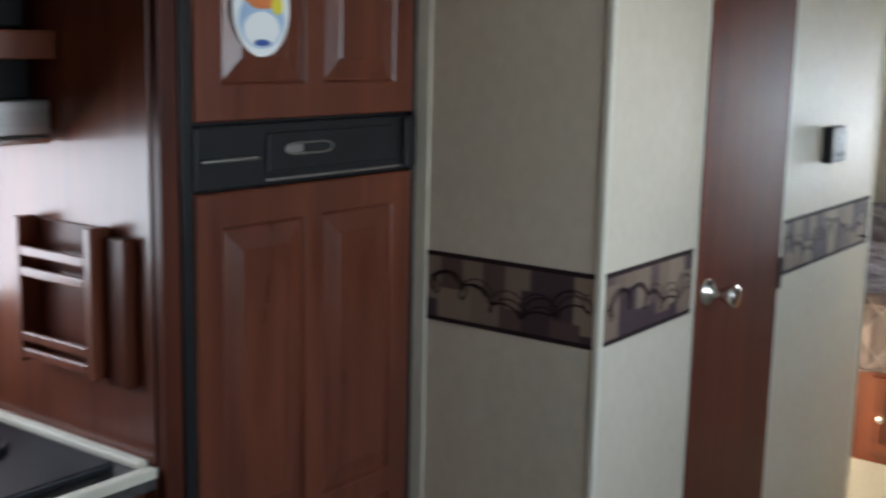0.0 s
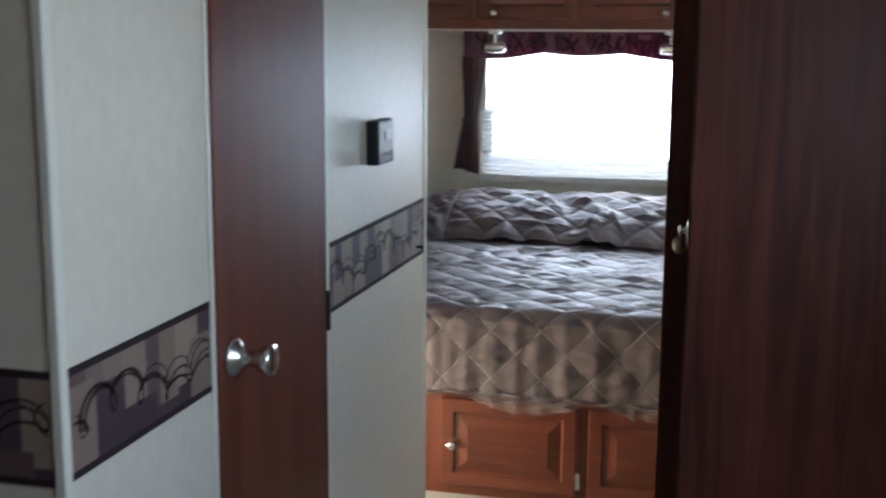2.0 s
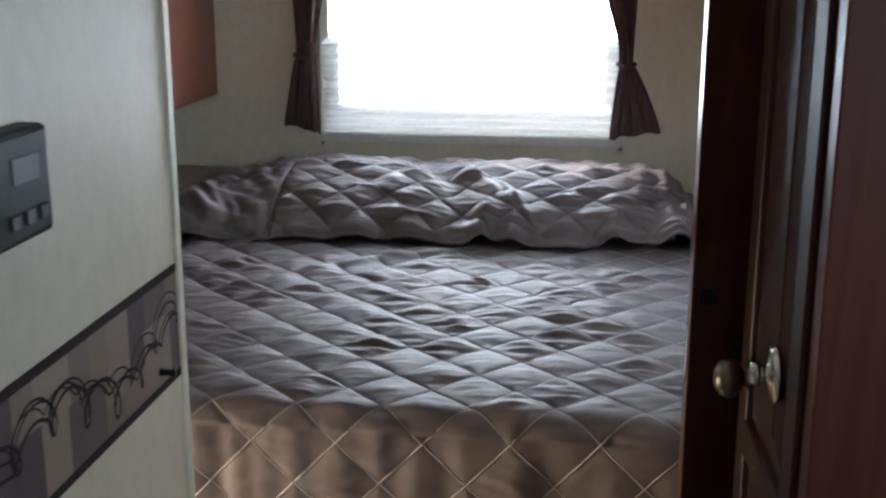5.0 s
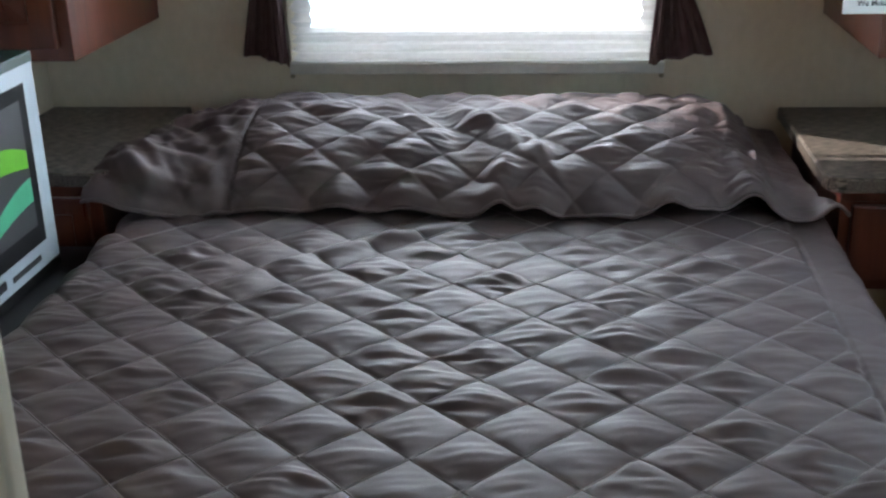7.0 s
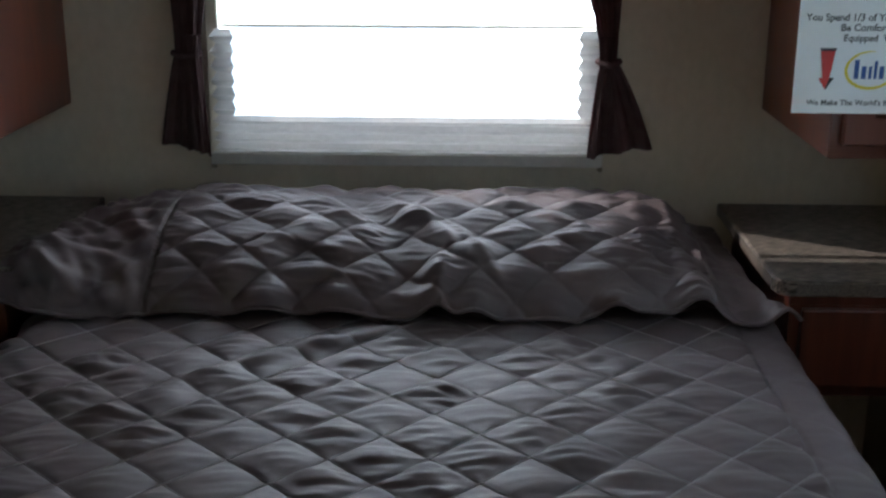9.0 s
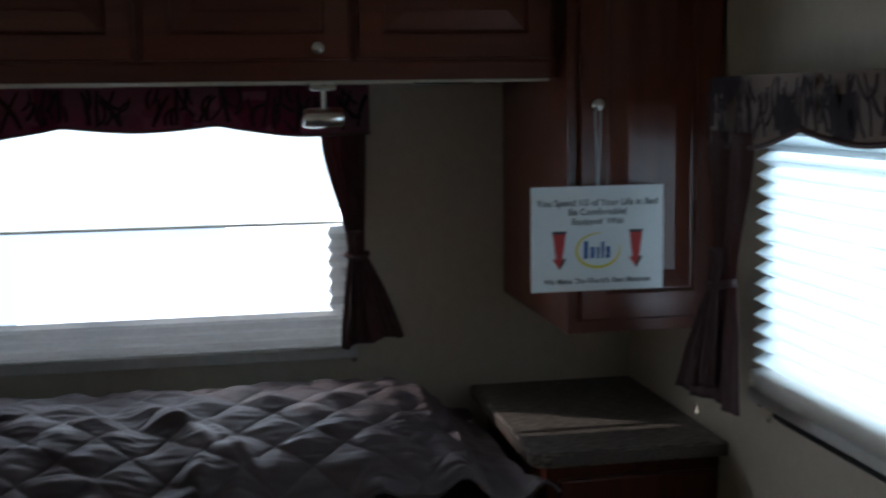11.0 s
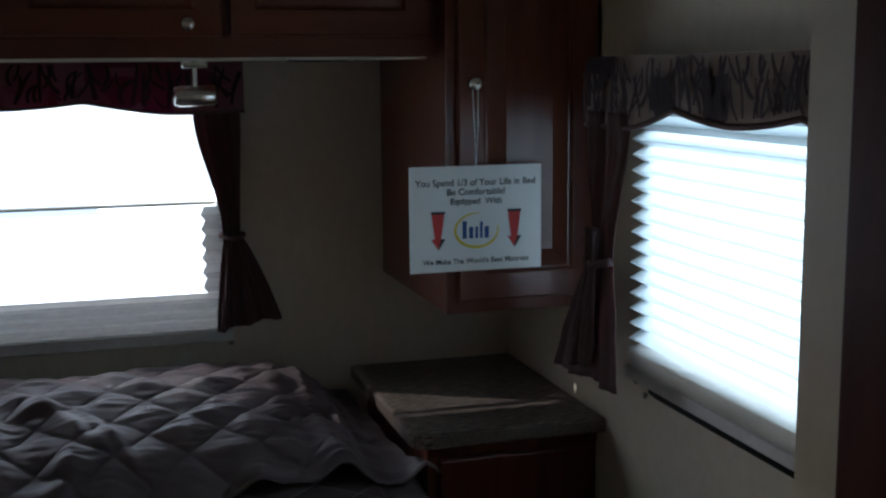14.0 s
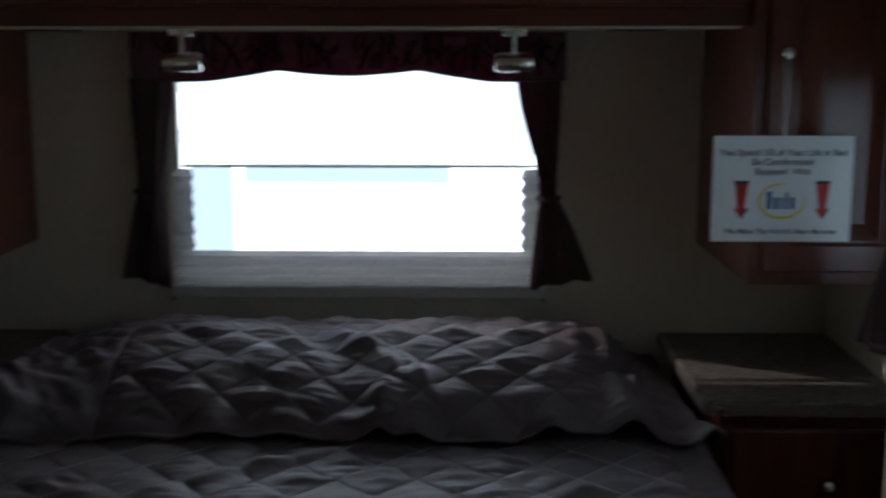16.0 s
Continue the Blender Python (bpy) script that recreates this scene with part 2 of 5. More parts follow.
M_STACK_SIDE = cloth_back(material("gathered_side_shade_cloth", (0.60, 0.57, 0.53), (0.54, 0.51, 0.47), rough=0.7, scale=(60, 60, 60)), (0.7, 0.65, 0.58), 0.3)
M_GROUND = material("pale_gravel", (0.45, 0.44, 0.42), (0.36, 0.35, 0.33), rough=0.9, scale=(3, 3, 3))
M_STEEL = material("stainless_steel", (0.55, 0.55, 0.54), rough=0.3, metal=1.0, scale=(3, 3, 60))
M_GREEN = material("dark_green_print", (0.012, 0.06, 0.05), rough=0.4)
M_BOXSIDE = material("pale_blue_carton", (0.52, 0.60, 0.66), (0.47, 0.55, 0.62), rough=0.45, big=(4, 0.06))
M_LIME = material("lime_print", (0.16, 0.55, 0.03), rough=0.4)
M_MINT = material("mint_print", (0.10, 0.55, 0.30), rough=0.4)
M_ORANGE = material("orange_print", (0.75, 0.22, 0.06), rough=0.5)
M_SKYBLUE = material("sky_blue_print", (0.40, 0.58, 0.78), rough=0.5)

M_GLASS = bpy.data.materials.new("window_glass")
M_GLASS.use_nodes = True
_b = M_GLASS.node_tree.nodes["Principled BSDF"]
_b.inputs["Transmission Weight"].default_value, _b.inputs["Roughness"].default_value = 1.0, 0.0
_b.inputs["IOR"].default_value, _b.inputs["Base Color"].default_value = 1.05, (0.97, 0.99, 1.0, 1)


# ---- mesh helpers ----


def link(name, bm, mat, smooth=False):
    me = bpy.data.meshes.new(name)
    bmesh.ops.recalc_face_normals(bm, faces=bm.faces[:])
    bm.to_mesh(me)
    bm.free()
    if mat:
        me.materials.append(mat)
    for p in me.polygons:
        p.use_smooth = smooth
    return new(name, me)


def part(name, bm, mat, parent, label="", smooth=False):
    ob = link(name, bm, mat, smooth)
    ob.parent = parent
    if label:
        tagged(ob, label)
    return ob


def empty(name, label, category, group="", kind=""):
    return tagged(new(name), label, category, group, kind)


def setting(name, bm, mat, label, smooth=False):
    return tagged(link(name, bm, mat, smooth), label, "", "", "structure")


def box(x0, x1, y0, y1, z0, z1, bevel=0.0, bm=None, segments=2):
    own = bmesh.new()
    v = [own.verts.new((x, y, z)) for x in (x0, x1) for y in (y0, y1) for z in (z0, z1)]
    for f in ((0, 1, 3, 2), (4, 6, 7, 5), (0, 4, 5, 1), (2, 3, 7, 6), (0, 2, 6, 4), (1, 5, 7, 3)):
        own.faces.new([v[i] for i in f])
    bmesh.ops.recalc_face_normals(own, faces=own.faces[:])
    if bevel:
        bmesh.ops.bevel(own, geom=own.edges[:], offset=bevel, segments=segments, profile=0.5, affect="EDGES")
    if bm is None:
        return own
    me = bpy.data.meshes.new("tmp")
    own.to_mesh(me)
    own.free()
    bm.from_mesh(me)
    bpy.data.meshes.remove(me)
    return bm


def lathe(profile, m, bm=None, n=20):
    """A turned shape: (radius, height) pairs about the local z axis, placed by m."""
    bm = bm or bmesh.new()
    rings = []
    for r, h in profile:
        if r < 1e-5:
            rings.append([bm.verts.new(m @ Vector((0, 0, h)))])
        else:
            rings.append([bm.verts.new(m @ Vector((r * math.cos(2 * math.pi * k / n), r * math.sin(2 * math.pi * k / n), h))) for k in range(n)])
    for a, b in zip(rings, rings[1:]):
        for k in range(n):
            j = (k + 1) % n
            if len(a) == 1 and len(b) == 1:
                continue
            if len(a) == 1:
                bm.faces.new((a[0], b[k], b[j]))
            elif len(b) == 1:
                bm.faces.new((a[k], a[j], b[0]))
            else:
                bm.faces.new((a[k], a[j], b[j], b[k]))
    return bm


def toward(p, d):
    """A pose at p whose z axis points along d."""
    return Matrix.Translation(p) @ Vector(d).to_track_quat("Z", "Y").to_matrix().to_4x4()


def tube(points, r, bm=None, n=8):
    bm = bm or bmesh.new()
    pts = [Vector(p) for p in points]
    rings = []
    for k, p in enumerate(pts):
        d = (pts[min(k + 1, len(pts) - 1)] - pts[max(k - 1, 0)]).normalized()
        m = toward(p, d)
        rings.append([bm.verts.new(m @ Vector((r * math.cos(2 * math.pi * j / n), r * math.sin(2 * math.pi * j / n), 0))) for j in range(n)])
    for a, b in zip(rings, rings[1:]):
        for j in range(n):
            bm.faces.new((a[j], a[(j + 1) % n], b[(j + 1) % n], b[j]))
    bm.faces.new(rings[0])
    bm.faces.new(rings[-1])
    return bm


def panelled(m, w, h, t=0.02, stile=0.055, panels=((0, 0, 1, 1),)):
    """A raised-panel door leaf in one piece: width along local x, height along local z, front towards local -y, back at y = 0.
    panels: the raised fields as shares of the width and height between the outer stiles."""
    bm = bmesh.new()
    ix, iz, bar = w - 2 * stile, h - 2 * stile, stile * 0.8
    fields = []
    for a, b, c, d in panels:
        fields.append((stile + a * ix + (bar / 2 if a > 0 else 0), stile + b * iz + (bar / 2 if b > 0 else 0),
                       stile + c * ix - (bar / 2 if c < 1 else 0), stile + d * iz - (bar / 2 if d < 1 else 0)))
    e = 0.003
    xs = sorted({e, w - e} | {round(f[k], 5) for f in fields for k in (0, 2)})
    zs = sorted({e, h - e} | {round(f[k], 5) for f in fields for k in (1, 3)})
    grid = {(x, z): bm.verts.new((x, -t, z)) for x in xs for z in zs}
    for x0, x1 in zip(xs, xs[1:]):
        for z0, z1 in zip(zs, zs[1:]):
            ring = [grid[x0, z0], grid[x1, z0], grid[x1, z1], grid[x0, z1]]
            inside = any(f[0] < (x0 + x1) / 2 < f[2] and f[1] < (z0 + z1) / 2 < f[3] for f in fields)
            if inside:
                slope = min(0.034, (x1 - x0) * 0.22, (z1 - z0) * 0.25)
                for inset, y in ((0.003, -t + 0.002), (0.006, -t + 0.0075), (0.010, -t + 0.008), (0.010 + slope, -t + 0.0005), (0.013 + slope, -t - 0.001)):
                    nxt = [bm.verts.new(p) for p in ((x0 + inset, y, z0 + inset), (x1 - inset, y, z0 + inset), (x1 - inset, y, z1 - inset), (x0 + inset, y, z1 - inset))]
                    for k in range(4):
                        bm.faces.new((ring[k], ring[(k + 1) % 4], nxt[(k + 1) % 4], nxt[k]))
                    ring = nxt
            bm.faces.new(ring)
    rim = [(x, zs[0]) for x in xs] + [(xs[-1], z) for z in zs[1:]] + [(x, zs[-1]) for x in xs[-2::-1]] + [(xs[0], z) for z in zs[-2:0:-1]]
    front = [grid[p] for p in rim]

    def out(v, lo, hi, full):
        return 0.0 if v == lo else full if v == hi else v

    mid = [bm.verts.new((out(x, xs[0], xs[-1], w), -t + e, out(z, zs[0], zs[-1], h))) for x, z in rim]
    back = [bm.verts.new((v.co.x, 0.0, v.co.z)) for v in mid]
    for r0, r1 in ((front, mid), (mid, back)):
        for k in range(len(rim)):
            j = (k + 1) % len(rim)
            bm.faces.new((r0[k], r0[j], r1[j], r1[k]))
    bm.faces.new(back)
    bm.transform(m)
    return bm


def small_knob(p, d, parent, mat=None, r=0.014):
    prof = [(0.0, 0.0), (r * 0.75, 0.0), (r * 0.55, 0.004), (r * 0.42, 0.010), (r * 0.5, 0.014), (r * 0.95, 0.018), (r, 0.022), (r * 0.85, 0.027), (0.0, 0.029)]
    return part("knob", lathe(prof, toward(p, d)), mat or M_CHROME, parent, "brushed nickel knob", True)


def sheet(fn, nu, nv, thick=0.0):
    """A cloth surface of nu by nv cells from fn(u, v); thick gives it a second skin below."""
    bm = bmesh.new()
    rows = [[bm.verts.new(fn(i / nu, j / nv)) for i in range(nu + 1)] for j in range(nv + 1)]
    for j in range(nv):
        for i in range(nu):
            bm.faces.new((rows[j][i], rows[j][i + 1], rows[j + 1][i + 1], rows[j + 1][i]))
    if thick:
        bmesh.ops.recalc_face_normals(bm, faces=bm.faces[:])
        bmesh.ops.solidify(bm, geom=bm.faces[:], thickness=thick)
    return bm


# ---- structure ----
XL, XR, YF, ZC = -1.165, 1.215, -8.2, 2.0
T = 0.045


def floor_and_ground():
    setting("floor", box(XL - T, XR + T, YF - T, T, -0.06, 0.0), M_CARPET, "pale grey-beige cut-pile carpet floor of the trailer")
    setting("ceiling", box(XL - T, XR + T, YF - T, T, ZC, ZC + 0.05), M_CEIL, "pale panelled ceiling")
    setting("ground", box(-400, 400, -400, 400, -0.9, -0.8), M_GROUND, "pale gravel lot outside the windows")


def backdrop():
    m = bpy.data.materials.new("bright_overcast_distance")
    m.use_nodes = True
    nt = m.node_tree
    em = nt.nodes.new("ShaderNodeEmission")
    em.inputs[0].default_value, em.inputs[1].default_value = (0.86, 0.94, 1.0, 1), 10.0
    nt.links.new(em.outputs[0], nt.nodes["Material Output"].inputs[0])
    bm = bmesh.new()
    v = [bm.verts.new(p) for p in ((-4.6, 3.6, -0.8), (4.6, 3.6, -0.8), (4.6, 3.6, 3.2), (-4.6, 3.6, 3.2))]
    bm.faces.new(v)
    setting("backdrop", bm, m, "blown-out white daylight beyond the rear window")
    # added glowing panels: the bluish, less blown-out parts of the window view
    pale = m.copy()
    pale.name = "pale_blue_glow"
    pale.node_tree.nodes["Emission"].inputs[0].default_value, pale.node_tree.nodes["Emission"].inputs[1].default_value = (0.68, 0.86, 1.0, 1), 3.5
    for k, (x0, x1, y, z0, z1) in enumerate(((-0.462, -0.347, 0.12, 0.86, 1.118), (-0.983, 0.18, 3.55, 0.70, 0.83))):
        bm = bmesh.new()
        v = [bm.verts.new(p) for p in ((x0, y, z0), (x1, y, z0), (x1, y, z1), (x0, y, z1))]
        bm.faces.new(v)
        setting("backdrop_%d" % (k + 1), bm, pale, "pale blue glowing panel added outside the rear window")


def holed_wall(name, axis, at, thick, a0, a1, z0, z1, holes, mat, label):
    """A wall across x (axis 'y': at one y) or across y (axis 'x'), with rectangular openings (a0, a1, z0, z1)."""
    bm = bmesh.new()
    cuts = sorted({a0, a1, *[h[0] for h in holes], *[h[1] for h in holes]})
    for p, q in zip(cuts, cuts[1:]):
        spans = [(z0, z1)]
        for h in holes:
            if h[0] <= p and q <= h[1]:
                spans = [(z0, h[2]), (h[3], z1)]
        for s, e in spans:
            if axis == "y":
                box(p, q, at, at + thick, s, e, 0, bm)
            else:
                box(at, at + thick, p, q, s, e, 0, bm)
    return setting(name, bm, mat, label)


RW = (-0.47, 0.47, 0.815, 1.40)
SW = (-1.56, -0.84, 0.83, 1.42)
floor_and_ground()
holed_wall("wall_rear", "y", 0.0, T, XL - T, XR + T, 0, ZC, [RW], M_WALL, "cream papered bedroom wall behind the bed")
# the first opening is cut only to let in the added bed-foot fill
holed_wall("wall_left", "x", XL - T, T, YF, 0.0, 0, ZC, [(-2.31, -1.93, 0.12, 0.68), (-5.72, -4.78, 0.92, 1.26)], M_WALL, "cream papered outer wall")
holed_wall("wall_right", "x", XR, T, YF, 0.0, 0, ZC, [SW, (-4.95, -3.75, 1.02, 1.62)], M_WALL, "cream papered outer wall with windows")
holed_wall("wall_front", "y", YF - T, T, XL - T, XR + T, 0, ZC, [], M_WALL, "cream papered wall at the far end")

AX = -0.112
YC, YD0, YD1, YE = -4.075, -3.648, -3.145, -2.39
XCL = -0.555


def bath_walls():
    # side along the hall, in two stretches with the door between them
    bm = box(AX - 0.03, AX, YC, YD0, 0, ZC)
    setting("wall_hall_near", bm, M_WALL, "cream papered hall wall beside the bathroom door")
    bm = box(AX - 0.03, AX, YD1, YE, 0, ZC)
    setting("wall_hall_far", bm, M_WALL, "cream papered hall wall with a thermostat")
    setting("wall_hall_over_door", box(AX - 0.03, AX, YD0, YD1, 1.93, ZC), M_WALL, "cream papered wall above the bathroom door")
    setting("wall_bath_front", box(XCL, AX - 0.03, YC, YC + 0.03, 0, ZC), M_WALL, "cream papered wall beside the refrigerator")
    setting("wall_bath_rear", box(XL, AX - 0.03, YE - 0.03, YE, 0, ZC), M_WALL, "cream papered wall between bathroom and bedroom")
    # corner beads
    for name, x0, x1, y0, y1 in (("corner_trim_1", AX - 0.012, AX + 0.004, YC - 0.004, YC + 0.014), ("corner_trim_2", AX - 0.03, AX + 0.004, YE - 0.016, YE + 0.004)):
        setting(name, box(x0, x1, y0, y1, 0, ZC, 0.003), M_TRIM, "cream plastic corner bead")
    setting("trim_1", box(XCL - 0.004, XCL + 0.036, YC - 0.006, YC, 0, ZC, 0.002), M_TRIM, "cream trim strip beside the refrigerator")
    setting("trim_2", box(AX, AX + 0.004, YD0 - 0.017, YD0 - 0.004, 0, 1.93, 0.0015), M_TRIM, "cream door casing strip")
    setting("trim_3", box(AX, AX + 0.003, YD1 + 0.002, YD1 + 0.014, 0, 1.93, 0.001), M_TRIM, "cream door casing strip")


bath_walls()


def border(name, m, length, z0, z1, seed):
    """Wallpaper border on a wall: local x along the wall, front towards local -y."""
    rng = random.Random(seed)
    ob = tagged(new(name), "printed wallpaper border with blocks and dark scrolls", "", "", "structure")
    bm = box(0, length, -0.0012, 0, z0 + 0.010, z1 - 0.010)
    bm.transform(m)
    part("paper", bm, M_BORDER, ob)
    for a, b in ((z0, z0 + 0.010), (z1 - 0.010, z1)):
        bm = box(0, length, -0.0018, 0, a, b)
        bm.transform(m)
        part("edge_band", bm, M_BAND, ob)
    bm = bmesh.new()
    zc, ph = (z0 + z1) / 2, rng.uniform(0, 6.28)
    for lane in range(4):
        prev, w = None, (0.0021, 0.0014, 0.0017, 0.0012)[lane]
        last = None
        for k in range(int(length * 900)):
            s0 = k / 900
            turn = 88 * s0 + ph + 0.35 * lane + 0.8 * math.sin(9 * s0 + lane)
            r = 0.014 + 0.009 * math.sin(13 * s0 + ph + lane * 1.3)
            px = s0 + r * math.sin(turn)
            pz = zc + 0.020 * math.sin(17 * s0 + ph) + r * 1.05 * math.cos(turn) + (lane - 1.5) * 0.006
            p = Vector((px, pz))
            ok = 0.004 < px < length - 0.004 and z0 + 0.013 < pz < z1 - 0.013
            if last is not None and ok:
                d = p - last
                nrm = Vector((-d.y, d.x)).normalized() * w
                cur = [bm.verts.new((px + nrm.x, -0.0016, pz + nrm.y)), bm.verts.new((px - nrm.x, -0.0016, pz - nrm.y))]
                if prev:
                    bm.faces.new((prev[0], prev[1], cur[1], cur[0]))
                prev = cur
            else:
                prev = None
            last = p
    bm.transform(m)
    part("scroll", bm, M_BAND, ob, "dark scroll print")


BZ0, BZ1 = 0.888, 1.031
border("trim_border_1", pose(XCL + 0.036, YC, 0), AX - 0.012 - XCL - 0.036, BZ0 - 0.004, BZ1, 1)
border("trim_border_2", pose(AX, YC + 0.016, 0, 0, 0, 90), YD0 - 0.019 - YC - 0.016, BZ0, BZ1, 2)
border("trim_border_3", pose(AX, YD1 + 0.016, 0, 0, 0, 90), YE - 0.016 - YD1 - 0.016, BZ0, BZ1, 3)


# ---- bedroom doorway, right side ----
JX, JY = 0.503, -2.465


def right_side():
    ob = tagged(new("door_frame_1"), "dark cherry wood jamb of the bedroom doorway", "", "", "structure")
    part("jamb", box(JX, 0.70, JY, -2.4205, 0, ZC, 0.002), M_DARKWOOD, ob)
    part("strike_hole", lathe([(0.0, 0.0), (0.0105, 0.0), (0.0105, 0.001), (0.0, 0.0012)], toward((JX + 0.018, JY - 0.0002, 1.03), (0, -1, 0))), M_BLACK, ob)
    part("strike_plate", box(JX - 0.0012, JX, JY + 0.012, JY + 0.034, 0.93, 0.99), M_CHROME, ob, "nickel strike plate")
    setting("wall_partition", box(JX + 0.010, XR, -2.420, -2.374, 0, ZC), M_WALL, "cream papered partition end at the bedroom doorway")
    setting("wall_wardrobe_side", box(0.575, XR, -2.80, -2.764, 0, ZC, 0.002), M_PANEL, "dark brown wood-grain panel wall beside the hall")


right_side()


def folding_door():
    # folded back from the jamb towards the wardrobe panel
    a, b = Vector((0.560, -2.4705, 0)), Vector((0.570, -2.757, 0))
    d = b - a
    m = Matrix.Translation((a.x, a.y, 0.03)) @ pose(0, 0, 0, 0, 0, math.degrees(math.atan2(d.y, d.x)))
    ob = empty("folding_door", "open dark cherry raised-panel folding door with metal knobs", "door")
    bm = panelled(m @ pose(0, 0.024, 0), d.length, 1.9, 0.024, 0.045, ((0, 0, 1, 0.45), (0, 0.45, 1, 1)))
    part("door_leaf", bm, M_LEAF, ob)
    rose = [(0, 0), (0.028, 0), (0.028, 0.003), (0.018, 0.006), (0.009, 0.008), (0.008, 0.012), (0.011, 0.015), (0.012, 0.020), (0.009, 0.024), (0, 0.025)]
    part("near_knob", lathe(rose, m @ toward((0.190, 0.0, 0.985), (0, -1, 0))), M_CHROME, ob, "nickel knob with a round rose", True)
    ball = [(0, 0), (0.012, 0), (0.009, 0.004), (0.008, 0.006), (0.015, 0.009), (0.0205, 0.016), (0.0215, 0.023), (0.018, 0.031), (0.010, 0.036), (0, 0.037)]
    part("far_knob", lathe(ball, m @ toward((0.055, 0.0, 0.930), (0, -1, 0))), M_BRASS, ob, "antique brass ball knob", True)


folding_door()


# ---- hall: bathroom door, thermostat ----


def bathroom_door():
    ob = tagged(new("door_1"), "closed reddish-brown flat wood bathroom door", "", "", "structure")
    part("door_leaf", box(AX - 0.028, AX + 0.004, YD0 + 0.003, YD1 - 0.002, 0.01, 1.925, 0.002), M_DOOR, ob)
    prof = [(0, 0), (0.032, 0), (0.032, 0.004), (0.027, 0.009), (0.017, 0.016), (0.0135, 0.024), (0.0135, 0.036), (0.018, 0.046), (0.0245, 0.058), (0.0265, 0.066), (0.025, 0.070), (0.010, 0.072), (0, 0.072)]
    part("door_handle", lathe(prof, toward((AX + 0.004, YD0 + 0.055, 0.923), (1, 0, 0))), M_CHROME, ob, "satin nickel knob with a round rose", True)
    part("hinge", box(AX + 0.002, AX + 0.010, YD1 - 0.006, YD1 + 0.004, 0.86, 0.94, 0.002), M_BLACK, ob, "dark hinge")


bathroom_door()


def thermostat():
    ob = empty("thermostat", "black wall thermostat with a small display", "thermostat")
    y0, y1, z0, z1 = -2.885, -2.768, 1.160, 1.256
    part("body", box(AX, AX + 0.030, y0, y1, z0, z1, 0.006), M_BLACK, ob)
    part("display", box(AX + 0.030, AX + 0.0315, y0 + 0.045, y1 - 0.025, z0 + 0.052, z1 - 0.022, 0.0004), M_DARKGREY, ob)
    for k in range(3):
        part("button", box(AX + 0.030, AX + 0.033, y0 + 0.035 + k * 0.026, y0 + 0.050 + k * 0.026, z0 + 0.016, z0 + 0.028, 0.001), M_DARKGREY, ob)
    hook = empty("wall_hook", "small dark peg on the wallpaper border", "peg")
    part("peg", lathe([(0, 0), (0.006, 0), (0.004, 0.004), (0.004, 0.014), (0.007, 0.018), (0, 0.020)], toward((AX, -2.472, 0.914), (1, 0, 0)), n=10), M_BLACK, hook, "", True)


thermostat()


# ---- kitchen: refrigerator, pantry ----
FX = -0.555


